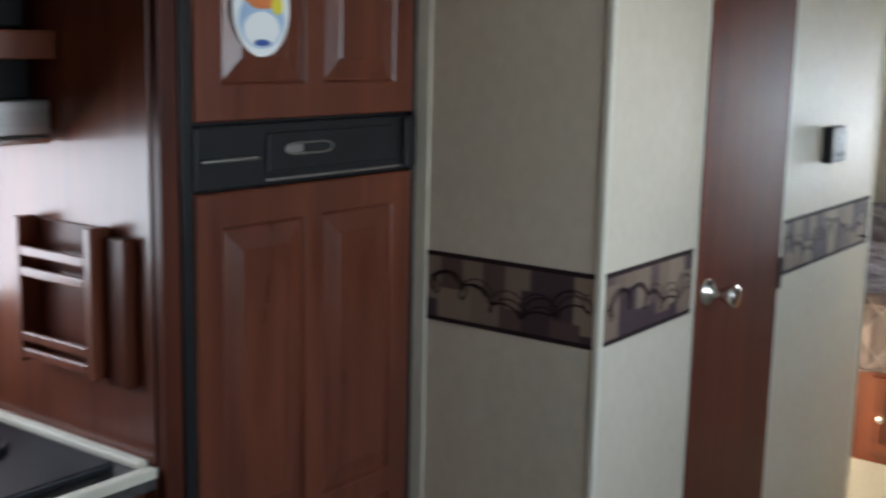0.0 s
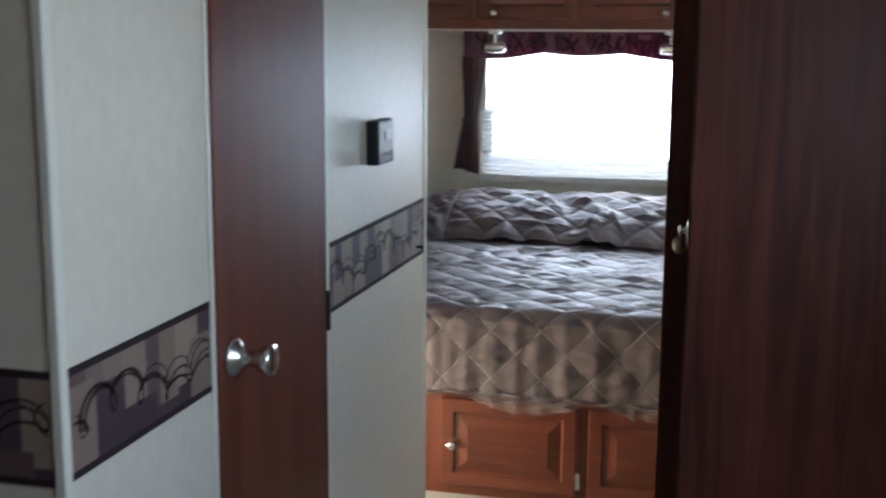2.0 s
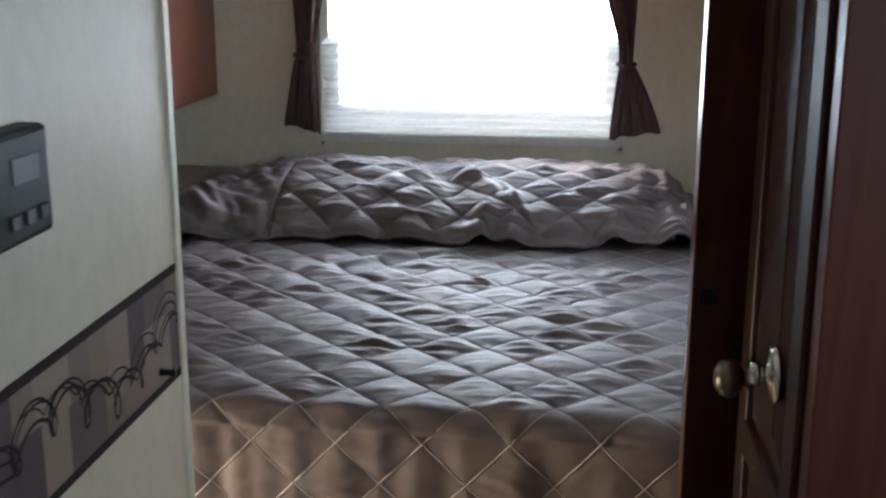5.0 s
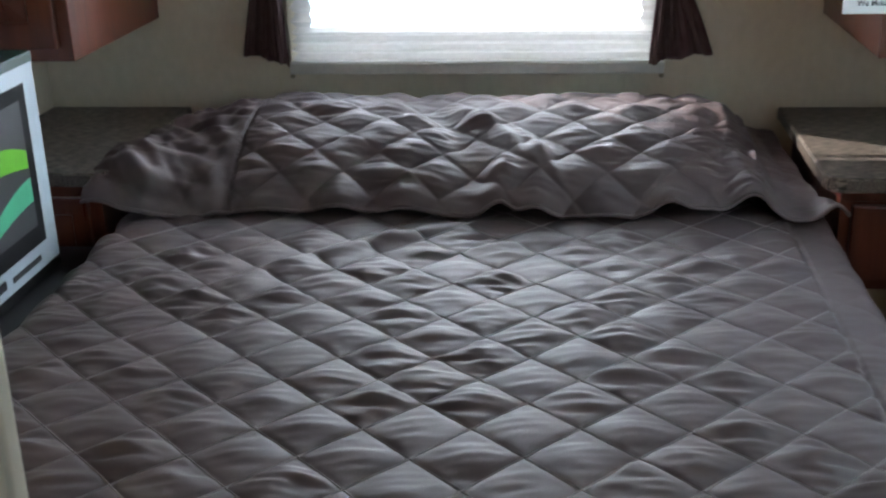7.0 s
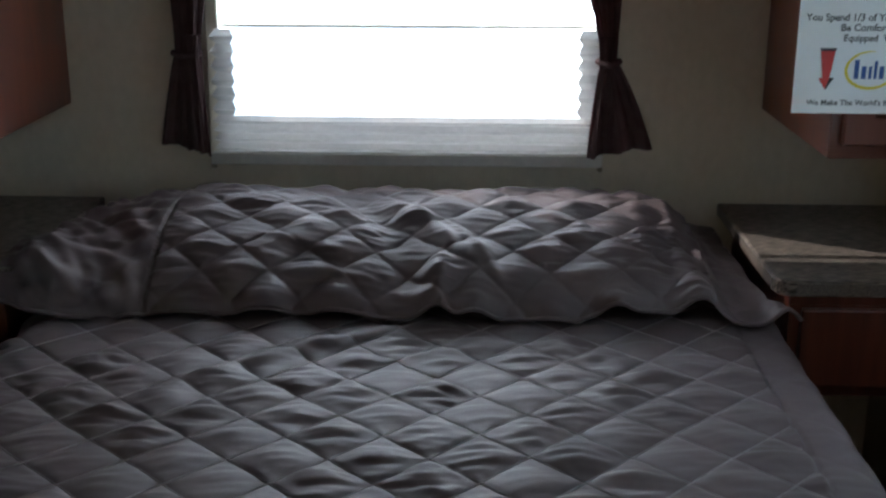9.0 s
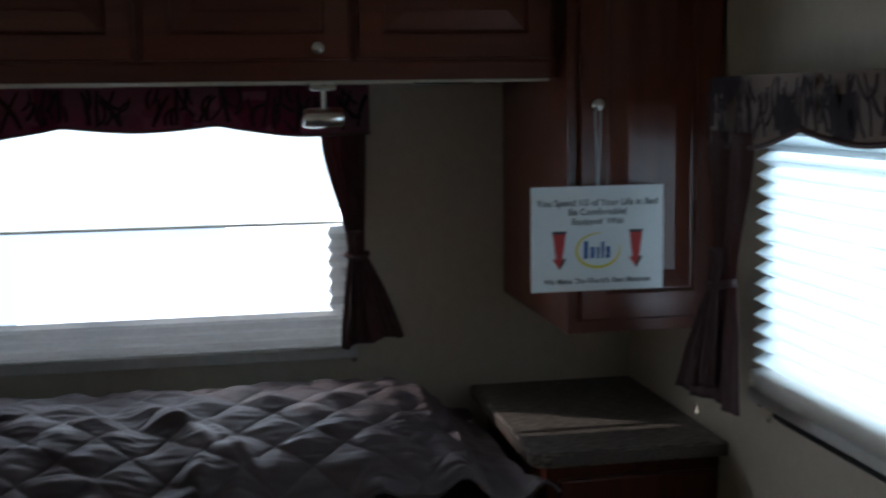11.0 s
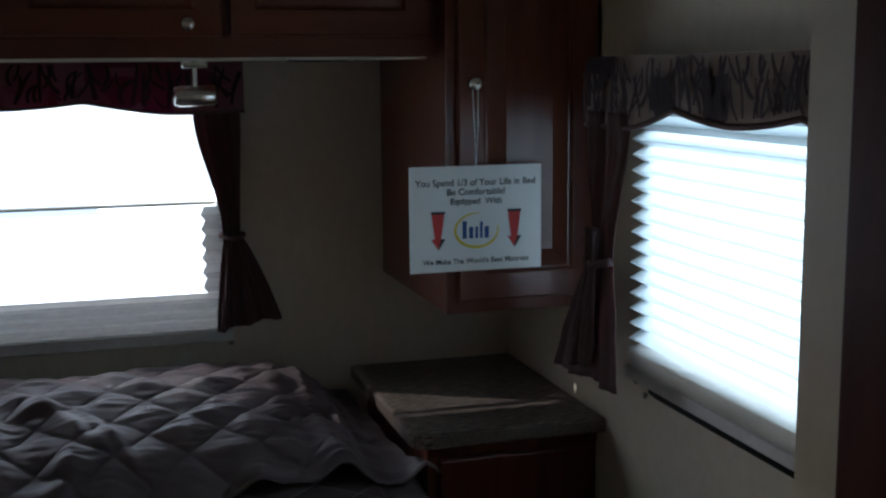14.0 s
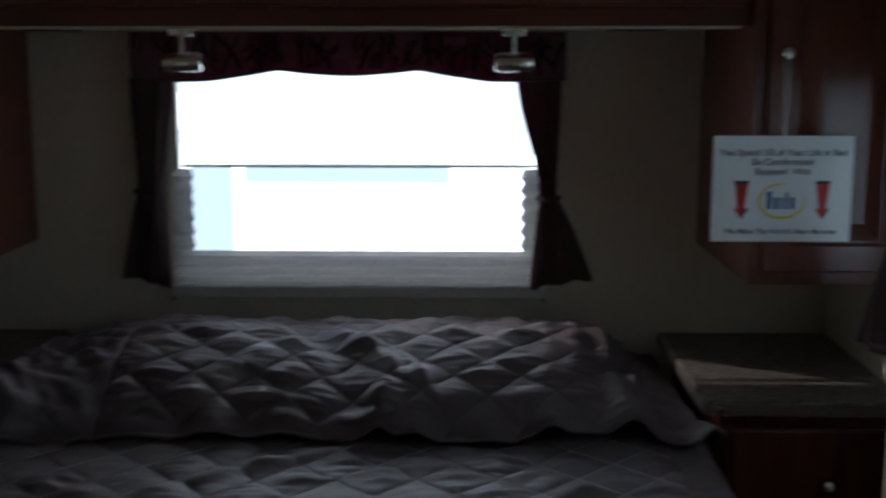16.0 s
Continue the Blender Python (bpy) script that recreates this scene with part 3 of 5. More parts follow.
def refrigerator():
    ob = empty("refrigerator", "built-in refrigerator with cherry raised-panel doors and black frame", "refrigerator")
    y0, y1 = -4.705, -4.078
    part("body", box(XL, FX - 0.02, y0, y1, 0.0, 1.93), M_BLACK, ob)
    for a, b in ((y0, y0 + 0.026), (y1 - 0.014, y1)):
        part("frame_side", box(FX - 0.02, FX + 0.002, a, b, 0.02, 1.93, 0.003), M_BLACK, ob)
    m = pose(FX - 0.018, y0 + 0.028, 0, 0, 0, 90)
    w = y1 - 0.016 - y0 - 0.028
    four = ((0, 0, 0.5, 0.42), (0.5, 0, 1, 0.42), (0, 0.42, 0.5, 1), (0.5, 0.42, 1, 1))
    lower = part("lower_door", panelled(m @ pose(0, 0, 0.06), w, 1.135, 0.022, 0.06, four), M_WOOD, ob)
    upper = part("upper_door", panelled(m @ pose(0, 0, 1.315), w, 0.56, 0.022, 0.06, ((0, 0, 0.5, 1), (0.5, 0, 1, 1))), M_WOOD, ob)
    band = part("control_band", box(FX - 0.02, FX + 0.006, y0 + 0.026, y1 - 0.014, 1.200, 1.308, 0.004), M_BLACK, ob)
    part("control_panel", box(FX + 0.006, FX + 0.012, y0 + 0.19, y1 - 0.08, 1.222, 1.292, 0.003), M_BLACK, band)
    ring = [(FX + 0.013, y0 + 0.295 + 0.062 * math.copysign(abs(math.cos(a)) ** 0.35, math.cos(a)), 1.261 + 0.010 * math.sin(a)) for a in [2 * math.pi * k / 40 for k in range(41)]]
    part("badge_ring", tube(ring, 0.0022, n=6), M_STEEL, band, "thin metal ring", True)
    part("badge", box(FX + 0.012, FX + 0.0135, y0 + 0.238, y0 + 0.278, 1.254, 1.268, 0.0006), M_STEEL, band)
    part("pull_recess", lathe([(0, 0), (0.058, 0), (0.060, 0.0015), (0, 0.002)], Matrix.Translation((FX + 0.006, y0 + 0.105, 1.256)) @ Matrix.Diagonal((1, 1.15, 0.55, 1)) @ toward((0, 0, 0), (1, 0, 0)), n=28), M_BLACK, band)
    part("handle", box(FX + 0.008, FX + 0.017, y0 + 0.036, y0 + 0.165, 1.247, 1.254, 0.003), M_STEEL, band, "metal door pull")
    part("lower_edge", box(FX + 0.006, FX + 0.010, y0 + 0.19, y1 - 0.02, 1.206, 1.211, 0.001), M_STEEL, band)
    part("catch", box(FX + 0.006, FX + 0.018, y1 - 0.055, y1 - 0.018, 1.205, 1.306, 0.004), M_BLACK, band)
    # oval sticker
    def oval(yc, zc, ry, rz, x):
        bm = bmesh.new()
        bmesh.ops.create_circle(bm, cap_ends=True, segments=36, radius=1.0)
        bm.transform(Matrix.Translation((x, yc, zc)) @ Matrix(((0, 0, 1, 0), (ry, 0, 0, 0), (0, rz, 0, 0), (0, 0, 0, 1))))
        return bm

    sy, sz, sx = -4.525, 1.505, FX + 0.0072
    st = empty("oval_sticker", "oval white sticker with orange and blue print", "sticker")
    part("paper", oval(sy, sz, 0.068, 0.082, sx), M_PAPER, st)
    part("blue_print", oval(sy, sz - 0.02, 0.055, 0.048, sx + 0.0004), M_SKYBLUE, st)
    part("white_print", oval(sy, sz - 0.035, 0.044, 0.030, sx + 0.0007), M_PAPER, st)
    for k, (dy, dz, ry, rz, mt) in enumerate(((-0.030, 0.030, 0.026, 0.020, M_ORANGE), (0.022, 0.034, 0.024, 0.024, M_RED), (0.0, 0.012, 0.034, 0.013, M_ORANGE), (0.036, 0.006, 0.014, 0.016, M_YELLOW), (0.0, -0.058, 0.020, 0.006, M_BLUE))):
        part("print_patch", oval(sy + dy, sz + dz, ry, rz, sx + 0.0010 + 0.0002 * k), mt, st)


refrigerator()


def pantry():
    y = -4.712
    ys = y - 0.042
    ob = empty("pantry_cabinet", "tall cherry cabinet side with a magazine rack", "cabinet")
    part("side_panel", box(XL, FX - 0.018, ys, y, 0.0, 1.93, 0.002), M_WOOD, ob)
    # this stile lies in shade, which the darker cherry puts into its colour
    part("shaded_front_stile", box(FX - 0.0175, FX + 0.004, ys + 0.004, y, 0.0, 1.93, 0.002), M_DARKWOOD, ob)
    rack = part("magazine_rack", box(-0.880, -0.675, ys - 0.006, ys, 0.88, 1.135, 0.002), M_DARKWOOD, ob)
    for x in (-0.885, -0.687):
        part("rack_side", box(x, x + 0.018, ys - 0.048, ys - 0.006, 0.88, 1.14, 0.003), M_WOOD, rack)
    for z in (0.888, 0.918, 1.035, 1.072):
        part("rack_bar", box(-0.867, -0.687, ys - 0.048, ys - 0.038, z, z + 0.018, 0.003), M_WOOD, rack)
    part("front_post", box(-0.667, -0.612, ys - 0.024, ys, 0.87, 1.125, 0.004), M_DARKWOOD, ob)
    ct = empty("kitchen_counter", "dark kitchen worktop with a pale metal edge", "counter")
    part("worktop", box(XL, -0.57, -7.4, ys - 0.001, 0.70, 0.735, 0.004), M_WORKTOP, ct)
    part("edge_strip", box(-0.588, -0.566, -7.4, ys - 0.002, 0.722, 0.741, 0.003), M_TRIM, ct)
    part("end_strip", box(XL, -0.589, ys - 0.024, ys - 0.002, 0.7355, 0.750, 0.003), M_TRIM, ct)
    base = empty("kitchen_base_cabinet", "cherry base cabinet under the kitchen worktop", "cabinet")
    part("body", box(XL, -0.60, -7.4, ys - 0.002, 0.0, 0.70), M_WOOD, base)
    hob = empty("cooktop", "black glass cooktop set on the worktop", "cooktop")
    part("top", box(-1.12, -0.62, -5.35, -4.80, 0.735, 0.752, 0.005), M_BLACK, hob)
    for k, (x, yy) in enumerate(((-0.98, -5.2), (-0.76, -5.2), (-0.87, -4.95))):
        part("burner_grate", lathe([(0.085, 0), (0.095, 0), (0.095, 0.012), (0.085, 0.012), (0.085, 0)], pose(x, yy, 0.752)), M_BLACK, hob)
    mw = empty("microwave", "black microwave on a shelf above the cooktop", "microwave")
    part("body", box(XL, -0.85, -5.30, ys - 0.030, 1.462, 1.76, 0.006), M_BLACK, mw)
    part("door", box(-0.85, -0.842, -5.29, ys - 0.16, 1.472, 1.75, 0.003), M_BLACK, mw)
    shelf = empty("microwave_shelf", "cherry wood shelf under the microwave", "shelf")
    part("board", box(XL, -0.80, -5.35, ys - 0.001, 1.412, 1.460, 0.003), M_WOOD, shelf)
    hood = empty("range_hood", "brushed steel range hood with a bright lower lip", "range hood")
    part("body", box(XL, -0.812, -5.35, ys - 0.012, 1.283, 1.345, 0.004), M_STEEL, hood)
    part("neck", box(XL, -0.86, -5.33, ys - 0.020, 1.345, 1.411), M_BLACK, hood)
    part("lower_lip", box(XL, -0.806, -5.35, ys - 0.012, 1.270, 1.282, 0.003), M_CHROME, hood, "bright metal lip")


pantry()


# ---- bedroom: windows ----


def rear_window():
    x0, x1, z0, z1 = RW
    ob = tagged(new("window_1"), "wide bedroom window with a pleated shade and a sash bar", "", "", "structure")
    for a in ((x0 - 0.02, x0 + 0.012, z0 - 0.012, z1 + 0.02), (x1 - 0.012, x1 + 0.02, z0 - 0.012, z1 + 0.02)):
        part("window_frame", box(a[0], a[1], -0.014, 0.01, a[2], a[3], 0.003), M_TRIM, ob)
    part("window_frame", box(x0 + 0.012, x1 - 0.012, -0.012, 0.01, z0 - 0.012, z0 + 0.012, 0.003), M_TRIM, ob)
    part("window_frame", box(x0 + 0.012, x1 - 0.012, -0.012, 0.01, z1, z1 + 0.02, 0.003), M_TRIM, ob)
    part("sash_bar", box(x0 + 0.012, x1 - 0.012, 0.012, 0.030, 1.128, 1.136, 0.002), M_TRIM, ob)
    g = part("pane", box(x0 + 0.012, x1 - 0.012, 0.034, 0.037, z0 + 0.012, 1.128), M_GLASS, ob)
    g.visible_shadow = False
    g = part("pane", box(x0 + 0.012, x1 - 0.012, 0.036, 0.039, 1.137, z1), M_GLASS, ob)
    g.visible_shadow = False


def pleats(x0, x1, z0, z1, n, depth, along="x", at=0.0):
    bm = bmesh.new()
    prev = None
    for k in range(2 * n + 1):
        z = z0 + (z1 - z0) * k / (2 * n)
        o = depth * (k % 2)
        if along == "x":
            cur = [bm.verts.new((x0 + (0 if k % 2 else 0.012), at - o, z)), bm.verts.new((x1 - (0 if k % 2 else 0.012), at - o, z))]
        else:
            cur = [bm.verts.new((at - o, x0 + (0 if k % 2 else 0.0), z)), bm.verts.new((at - o, x1, z))]
        if prev:
            bm.faces.new((prev[0], prev[1], cur[1], cur[0]))
        prev = cur
    return bm


def rear_shade():
    ob = empty("pleated_shade", "white two-part pleated window shade, open in its lower half", "shade")
    x0, x1 = -0.462, 0.462
    part("sheer_cloth", pleats(x0 + 0.004, x1 - 0.004, 1.140, 1.41, 2, 0.001, "x", -0.002), M_SHADE, ob)
    # grey strips at both sides: the frame's shadow on the pleats, put into their colour
    part("unlit_side_pleats", pleats(x0 - 0.014, x0 + 0.047, 0.916, 1.128, 6, 0.022, "x", -0.019), M_STACK, ob)
    part("unlit_side_pleats", pleats(x1 - 0.047, x1 + 0.014, 0.916, 1.128, 6, 0.022, "x", -0.019), M_STACK, ob)
    part("gathered_pleats", pleats(x0 - 0.014, x1 + 0.014, 0.825, 0.916, 4, 0.022, "x", -0.018), M_STACK, ob)
    part("bottom_rail", box(x0 - 0.022, x1 + 0.022, -0.046, -0.014, 0.797, 0.826, 0.003), M_STACK, ob)
    for x in (x0 - 0.018, x1 + 0.018):
        part("cord_clip", lathe([(0, 0), (0.006, 0), (0.007, 0.012), (0, 0.016)], toward((x, -0.03, 0.798), (0, 0, -1)), n=10), M_BRASS, ob)


def drape(name, x_top, x_tie, x_bot, z_top, z_tie, z_bot, y, mirror=1.0, normal_axis="y", seed=0):
    """A gathered side curtain held in by a tie: each level has an outer and an inner edge."""
    rng = random.Random(seed)
    ph = [rng.uniform(0, 6.28) for _ in range(3)]

    def fn(u, v):
        z = z_top + (z_bot - z_top) * v
        if z >= z_tie:
            k = (z_top - z) / (z_top - z_tie)
            k = k * k * (3 - 2 * k)
            a, b = [p + (q - p) * k for p, q in zip(x_top, x_tie)]
        else:
            k = (z_tie - z) / (z_tie - z_bot)
            k = k ** 0.8
            a, b = [p + (q - p) * k for p, q in zip(x_tie, x_bot)]
        w = b - a
        fold = 0.008 * math.sin(u * 13 + ph[0] + v * 1.5) + 0.004 * math.sin(u * 37 + ph[1] - v * 2) + 0.004 * noise.noise(Vector((u * 6, v * 9, seed)))
        pinch = 0.35 + 0.65 * min(1.0, abs(z - z_tie) / 0.12)
        c = a + w * u
        zz = z - (0.003 * math.sin(u * 9 + ph[2]) + 0.018 * (u if mirror > 0 else 1 - u)) * v ** 6
        if normal_axis == "y":
            return (c, y - 0.02 + fold * pinch, zz)
        return (y - 0.02 + fold * pinch, c, zz)

    return sheet(fn, 26, 44, 0.0022)


def valance_shape(u0, u1, z_top, bottom, depth, to_world, n=90):
    """A pelmet of cloth over a board: front and two returns, with a scalloped lower edge."""
    bm = bmesh.new()
    pts = [(u0, 0.0)] + [(u0, depth)] + [(u0 + (u1 - u0) * k / n, depth) for k in range(1, n)] + [(u1, depth), (u1, 0.0)]
    rows = []
    for u, d in pts:
        zb = bottom((u - u0) / (u1 - u0))
        ripple = 0.003 * math.sin(u * 60) if d == depth else 0
        rows.append([bm.verts.new(to_world(u, d + ripple * k / 4, z_top + (zb - z_top) * k / 4)) for k in range(5)])
    for a, b in zip(rows, rows[1:]):
        for k in range(4):
            bm.faces.new((a[k], b[k], b[k + 1], a[k + 1]))
    bmesh.ops.recalc_face_normals(bm, faces=bm.faces[:])
    bmesh.ops.solidify(bm, geom=bm.faces[:], thickness=0.006)
    return bm


def valance_print(u0, u1, z_top, bottom, depth, to_world, count, seed):
    """Dark brush-like strokes printed over the front of a valance: stems with curled side branches."""
    rng = random.Random(seed)
    bm = bmesh.new()

    def stroke(u, z, heading, bend, length, w):
        prev, step = None, 0.004
        for k in range(int(length / step)):
            u, z = u + step * math.sin(heading), z + step * math.cos(heading)
            heading += bend * step
            low = bottom((u - u0) / (u1 - u0)) if u0 < u < u1 else 9
            if not (u0 + 0.006 < u < u1 - 0.006 and low + 0.010 < z < z_top - 0.004):
                prev = None
                continue
            half = 1.3 * w * (0.55 + 0.45 * math.sin(math.pi * min(1.0, (k + 2) * step / length)))
            lift = depth + (0.0072 if depth < 0.1 else 0.0130) + 0.003 * math.sin(u * 60) * (z_top - z) / (z_top - low)
            du, dz = half * math.cos(heading), -half * math.sin(heading)
            cur = [bm.verts.new(to_world(u - du, lift, z - dz)), bm.verts.new(to_world(u + du, lift, z + dz))]
            if prev:
                bm.faces.new((prev[0], prev[1], cur[1], cur[0]))
            prev = cur

    for k in range(count):
        u = u0 + (u1 - u0) * (k + rng.uniform(0.2, 0.8)) / count
        h, b = rng.uniform(-0.35, 0.35), rng.uniform(-7, 7)
        stroke(u, 1.34 + rng.uniform(-0.01, 0.03), h, b, rng.uniform(0.09, 0.16), rng.uniform(0.0026, 0.0046))
        for _ in range(3):
            side = rng.choice((-1, 1))
            stroke(u + rng.uniform(-0.006, 0.006), rng.uniform(1.36, 1.43), side * rng.uniform(0.5, 1.3), -side * rng.uniform(5, 34), rng.uniform(0.04, 0.09), rng.uniform(0.0022, 0.0038))
    return bm


def rear_curtains():
    ob = empty("window_valance", "dark plum patterned scalloped valance over the rear window", "valance")

    def bottom(s):
        # three lobes that meet in two raised points, the middle one shallower
        x = -0.552 + 1.076 * s
        if x < -0.188 or x > 0.161:
            k = (x + 0.552) / 0.364 if x < 0 else (0.524 - x) / 0.363
            return 1.357 - 0.004 * math.sin(math.pi * min(1, k / 0.7)) + 0.025 * max(0.0, (k - 0.50) / 0.50) ** 1.5
        return 1.368 + 0.014 * abs((x + 0.0135) / 0.1745) ** 1.7

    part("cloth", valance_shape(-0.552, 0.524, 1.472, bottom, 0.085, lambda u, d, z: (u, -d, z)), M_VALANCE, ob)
    pr = part("print", valance_print(-0.552, 0.524, 1.472, bottom, 0.085, lambda u, d, z: (u, -d, z), 22, 4), M_BAND, ob)
    tagged(pr, "dark printed strokes", kind="stuff")

    edge = [(-0.552 + 1.076 * k / 60, -0.088, bottom(k / 60)) for k in range(61)]
    part("piping", tube(edge, 0.004, n=6), M_TRIMCLOTH, ob, "", True)
    a = empty("curtain", "plum-brown side curtain tied back at the rear window", "curtain", "curtains of the rear window")
    part("cloth", drape("curtain", (-0.568, -0.458), (-0.556, -0.492), (-0.604, -0.484), 1.36, 1.075, 0.85, -0.035, 1, "y", 3), M_CURTAIN, a, "", True)
    part("ruffle", drape("ruffle", (-0.522, -0.484), (-0.520, -0.492), (-0.520, -0.476), 1.12, 1.06, 0.842, -0.056, 1, "y", 13), M_CURTAIN, a, "", True)
    part("tieback", tube([(-0.558 + 0.068 * k / 8, -0.062 - 0.020 * math.sin(math.pi * k / 8), 1.075 - 0.008 * math.sin(math.pi * k / 8)) for k in range(9)], 0.008, n=8), M_CURTAIN, a, "", True)
    b = empty("curtain", "plum-brown side curtain tied back at the rear window", "curtain", "curtains of the rear window")
    part("cloth", drape("curtain", (0.405, 0.516), (0.466, 0.508), (0.470, 0.602), 1.36, 1.06, 0.85, -0.035, -1, "y", 5), M_CURTAIN, b, "", True)
    part("ruffle", drape("ruffle", (0.464, 0.500), (0.466, 0.498), (0.444, 0.494), 1.12, 1.045, 0.842, -0.058, -1, "y", 15), M_CURTAIN, b, "", True)
    part("tieback", tube([(0.460 + 0.054 * k / 8, -0.062 - 0.020 * math.sin(math.pi * k / 8), 1.062 - 0.008 * math.sin(math.pi * k / 8)) for k in range(9)], 0.008, n=8), M_CURTAIN, b, "", True)


def side_window():
    y0, y1, z0, z1 = SW
    ob = tagged(new("window_2"), "side bedroom window with black frame behind a pleated shade", "", "", "structure")
    for a, b in ((y0 - 0.02, y0 + 0.015), (y1 - 0.015, y1 + 0.005)):
        part("window_frame", box(XR - 0.010, XR + 0.01, a, b, z0 - 0.02, z1 + 0.02, 0.004), M_BLACK, ob)
    for a, b in ((z0 - 0.022, z0 + 0.012), (z1, z1 + 0.02)):
        part("window_frame", box(XR - 0.010, XR + 0.01, y0 + 0.015, y1 - 0.015, a, b, 0.004), M_BLACK, ob)
    g = part("pane", box(XR + 0.03, XR + 0.033, y0 + 0.01, y1 - 0.01, z0 + 0.01, z1), M_GLASS, ob)
    g.visible_shadow = False
    sh = empty("pleated_shade", "lowered white pleated shade glowing with daylight", "shade")
    part("translucent_cloth", pleats(-1.60, -0.822, 0.91, 1.42, 17, 0.028, "y", XR - 0.018), M_SHADE, sh)
    part("gathered_pleats", pleats(-1.605, -0.82, 0.868, 0.91, 5, 0.032, "y", XR - 0.018), M_STACK_SIDE, sh)
    part("bottom_rail", box(XR - 0.052, XR - 0.014, -1.61, -0.815, 0.846, 0.87, 0.003), M_STACK, sh)
    for y in (-0.83, -1.59):
        part("cord_clip", lathe([(0, 0), (0.006, 0), (0.007, 0.012), (0, 0.016)], toward((XR - 0.03, y, 0.847), (0, 0, -1)), n=10), M_DARKGREY, sh)
    va = empty("window_valance", "dark patterned scalloped valance over the side window", "valance")

    def bottom(s):
        # lobes hung between raised points
        y = -1.66 + 0.845 * s
        if y > -1.164:
            return 1.344 + 0.037 * max(0.0, (-0.99 - y) / 0.174) ** 1.4
        if y > -1.525:
            return 1.361 + 0.020 * abs((y + 1.3445) / 0.1805) ** 1.7
        return 1.345 + 0.036 * max(0.0, 1 - (-1.525 - y) / 0.12) ** 1.4

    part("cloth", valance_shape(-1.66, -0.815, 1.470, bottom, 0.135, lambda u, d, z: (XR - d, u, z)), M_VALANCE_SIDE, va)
    pr = part("print", valance_print(-1.66, -0.815, 1.470, bottom, 0.135, lambda u, d, z: (XR - d, u, z), 29, 9), M_BAND, va)
    tagged(pr, "black printed strokes", kind="stuff")
    part("piping", tube([(XR - 0.138, -1.66 + 0.845 * k / 60, bottom(k / 60)) for k in range(61)], 0.005, n=6), M_TRIMCLOTH, va, "", True)
    c = empty("curtain", "plum-brown side curtain tied back at the side window", "curtain", "curtains of the side window")
    part("cloth", drape("curtain", (-1.000, -0.818), (-0.945, -0.856), (-0.975, -0.672), 1.37, 1.10, 0.862, 1.095, 1, "x", 8), M_CURTAIN, c, "", True)
    part("ruffle", drape("ruffle", (-0.930, -0.890), (-0.920, -0.880), (-0.900, -0.800), 1.16, 1.07, 0.898, 1.070, 1, "x", 18), M_CURTAIN, c, "", True)
    part("tieback", tube([(1.070 - 0.020 * math.sin(math.pi * k / 8), -0.948 + 0.096 * k / 8, 1.10 - 0.010 * math.sin(math.pi * k / 8)) for k in range(9)], 0.008, n=8), M_CURTAIN, c, "", True)
    lampb = empty("reading_lamp", "small brushed metal reading lamp", "lamp", "reading lamps")
    part("body", lathe([(0, 0), (0.018, 0), (0.021, 0.006), (0.021, 0.065), (0.018, 0.07), (0, 0.07)], toward((XR - 0.125, -1.625, 1.482), (-0.2, 1, 0))), M_CHROME, lampb, "", True)
    part("arm", tube([(XR - 0.002, -1.59, 1.487), (XR - 0.12, -1.59, 1.487)], 0.008), M_CHROME, lampb)
    sc = empty("wall_screw", "small bracket screw under the window", "screw")
    part("head", lathe([(0, 0), (0.008, 0), (0.007, 0.004), (0, 0.005)], toward((XR, -0.81, 0.80), (-1, 0, 0)), n=10), M_CHROME, sc)


backdrop()
rear_window()
rear_shade()
rear_curtains()
side_window()


# ---- bedroom: cabinets ----
OB, OY = 1.478, -0.500
CY = -0.568


def overhead():
    x0, x1 = -0.837, 0.873
    ob = empty("overhead_cabinet", "cherry overhead cabinet with raised-panel doors over the bed", "cabinet")
    part("body", box(x0, x1, OY + 0.001, -0.002, OB, ZC), M_WOODH, ob)
    part("lower_rail", box(x0, x1, OY - 0.002, OY + 0.02, OB - 0.002, OB + 0.035, 0.002), M_WOODH, ob)
    part("light_strip", box(x0 + 0.02, x1 - 0.02, OY - 0.005, OY + 0.006, OB - 0.008, OB - 0.002, 0.001), M_TRIM, ob, "pale edge strip")
    n = 4
    w = (x1 - x0 - 0.02) / n
    for k in range(n):
        a = x0 + 0.01 + k * w + 0.008
        d = part("door", panelled(pose(a, OY, OB + 0.04), w - 0.016, ZC - OB - 0.06, 0.02, 0.05), M_WOODH, ob)
        kx = {0: a + w - 0.06, 1: -0.324, 2: 0.366, 3: a + 0.04}[k]
        if k in (1, 2):
            small_knob((kx, OY - 0.02, OB + 0.062), (0, -1, 0), d)
    for x in (-0.66, 0.66):
        p = empty("puck_light", "dark round under-cabinet light, switched off", "lamp", "under-cabinet lights")
        part("ring", lathe([(0.0, 0), (0.07, 0), (0.068, 0.008), (0.06, 0.010), (0, 0.010)], toward((x, -0.32, OB), (0, 0, -1))), M_BLACK, p, "", True)


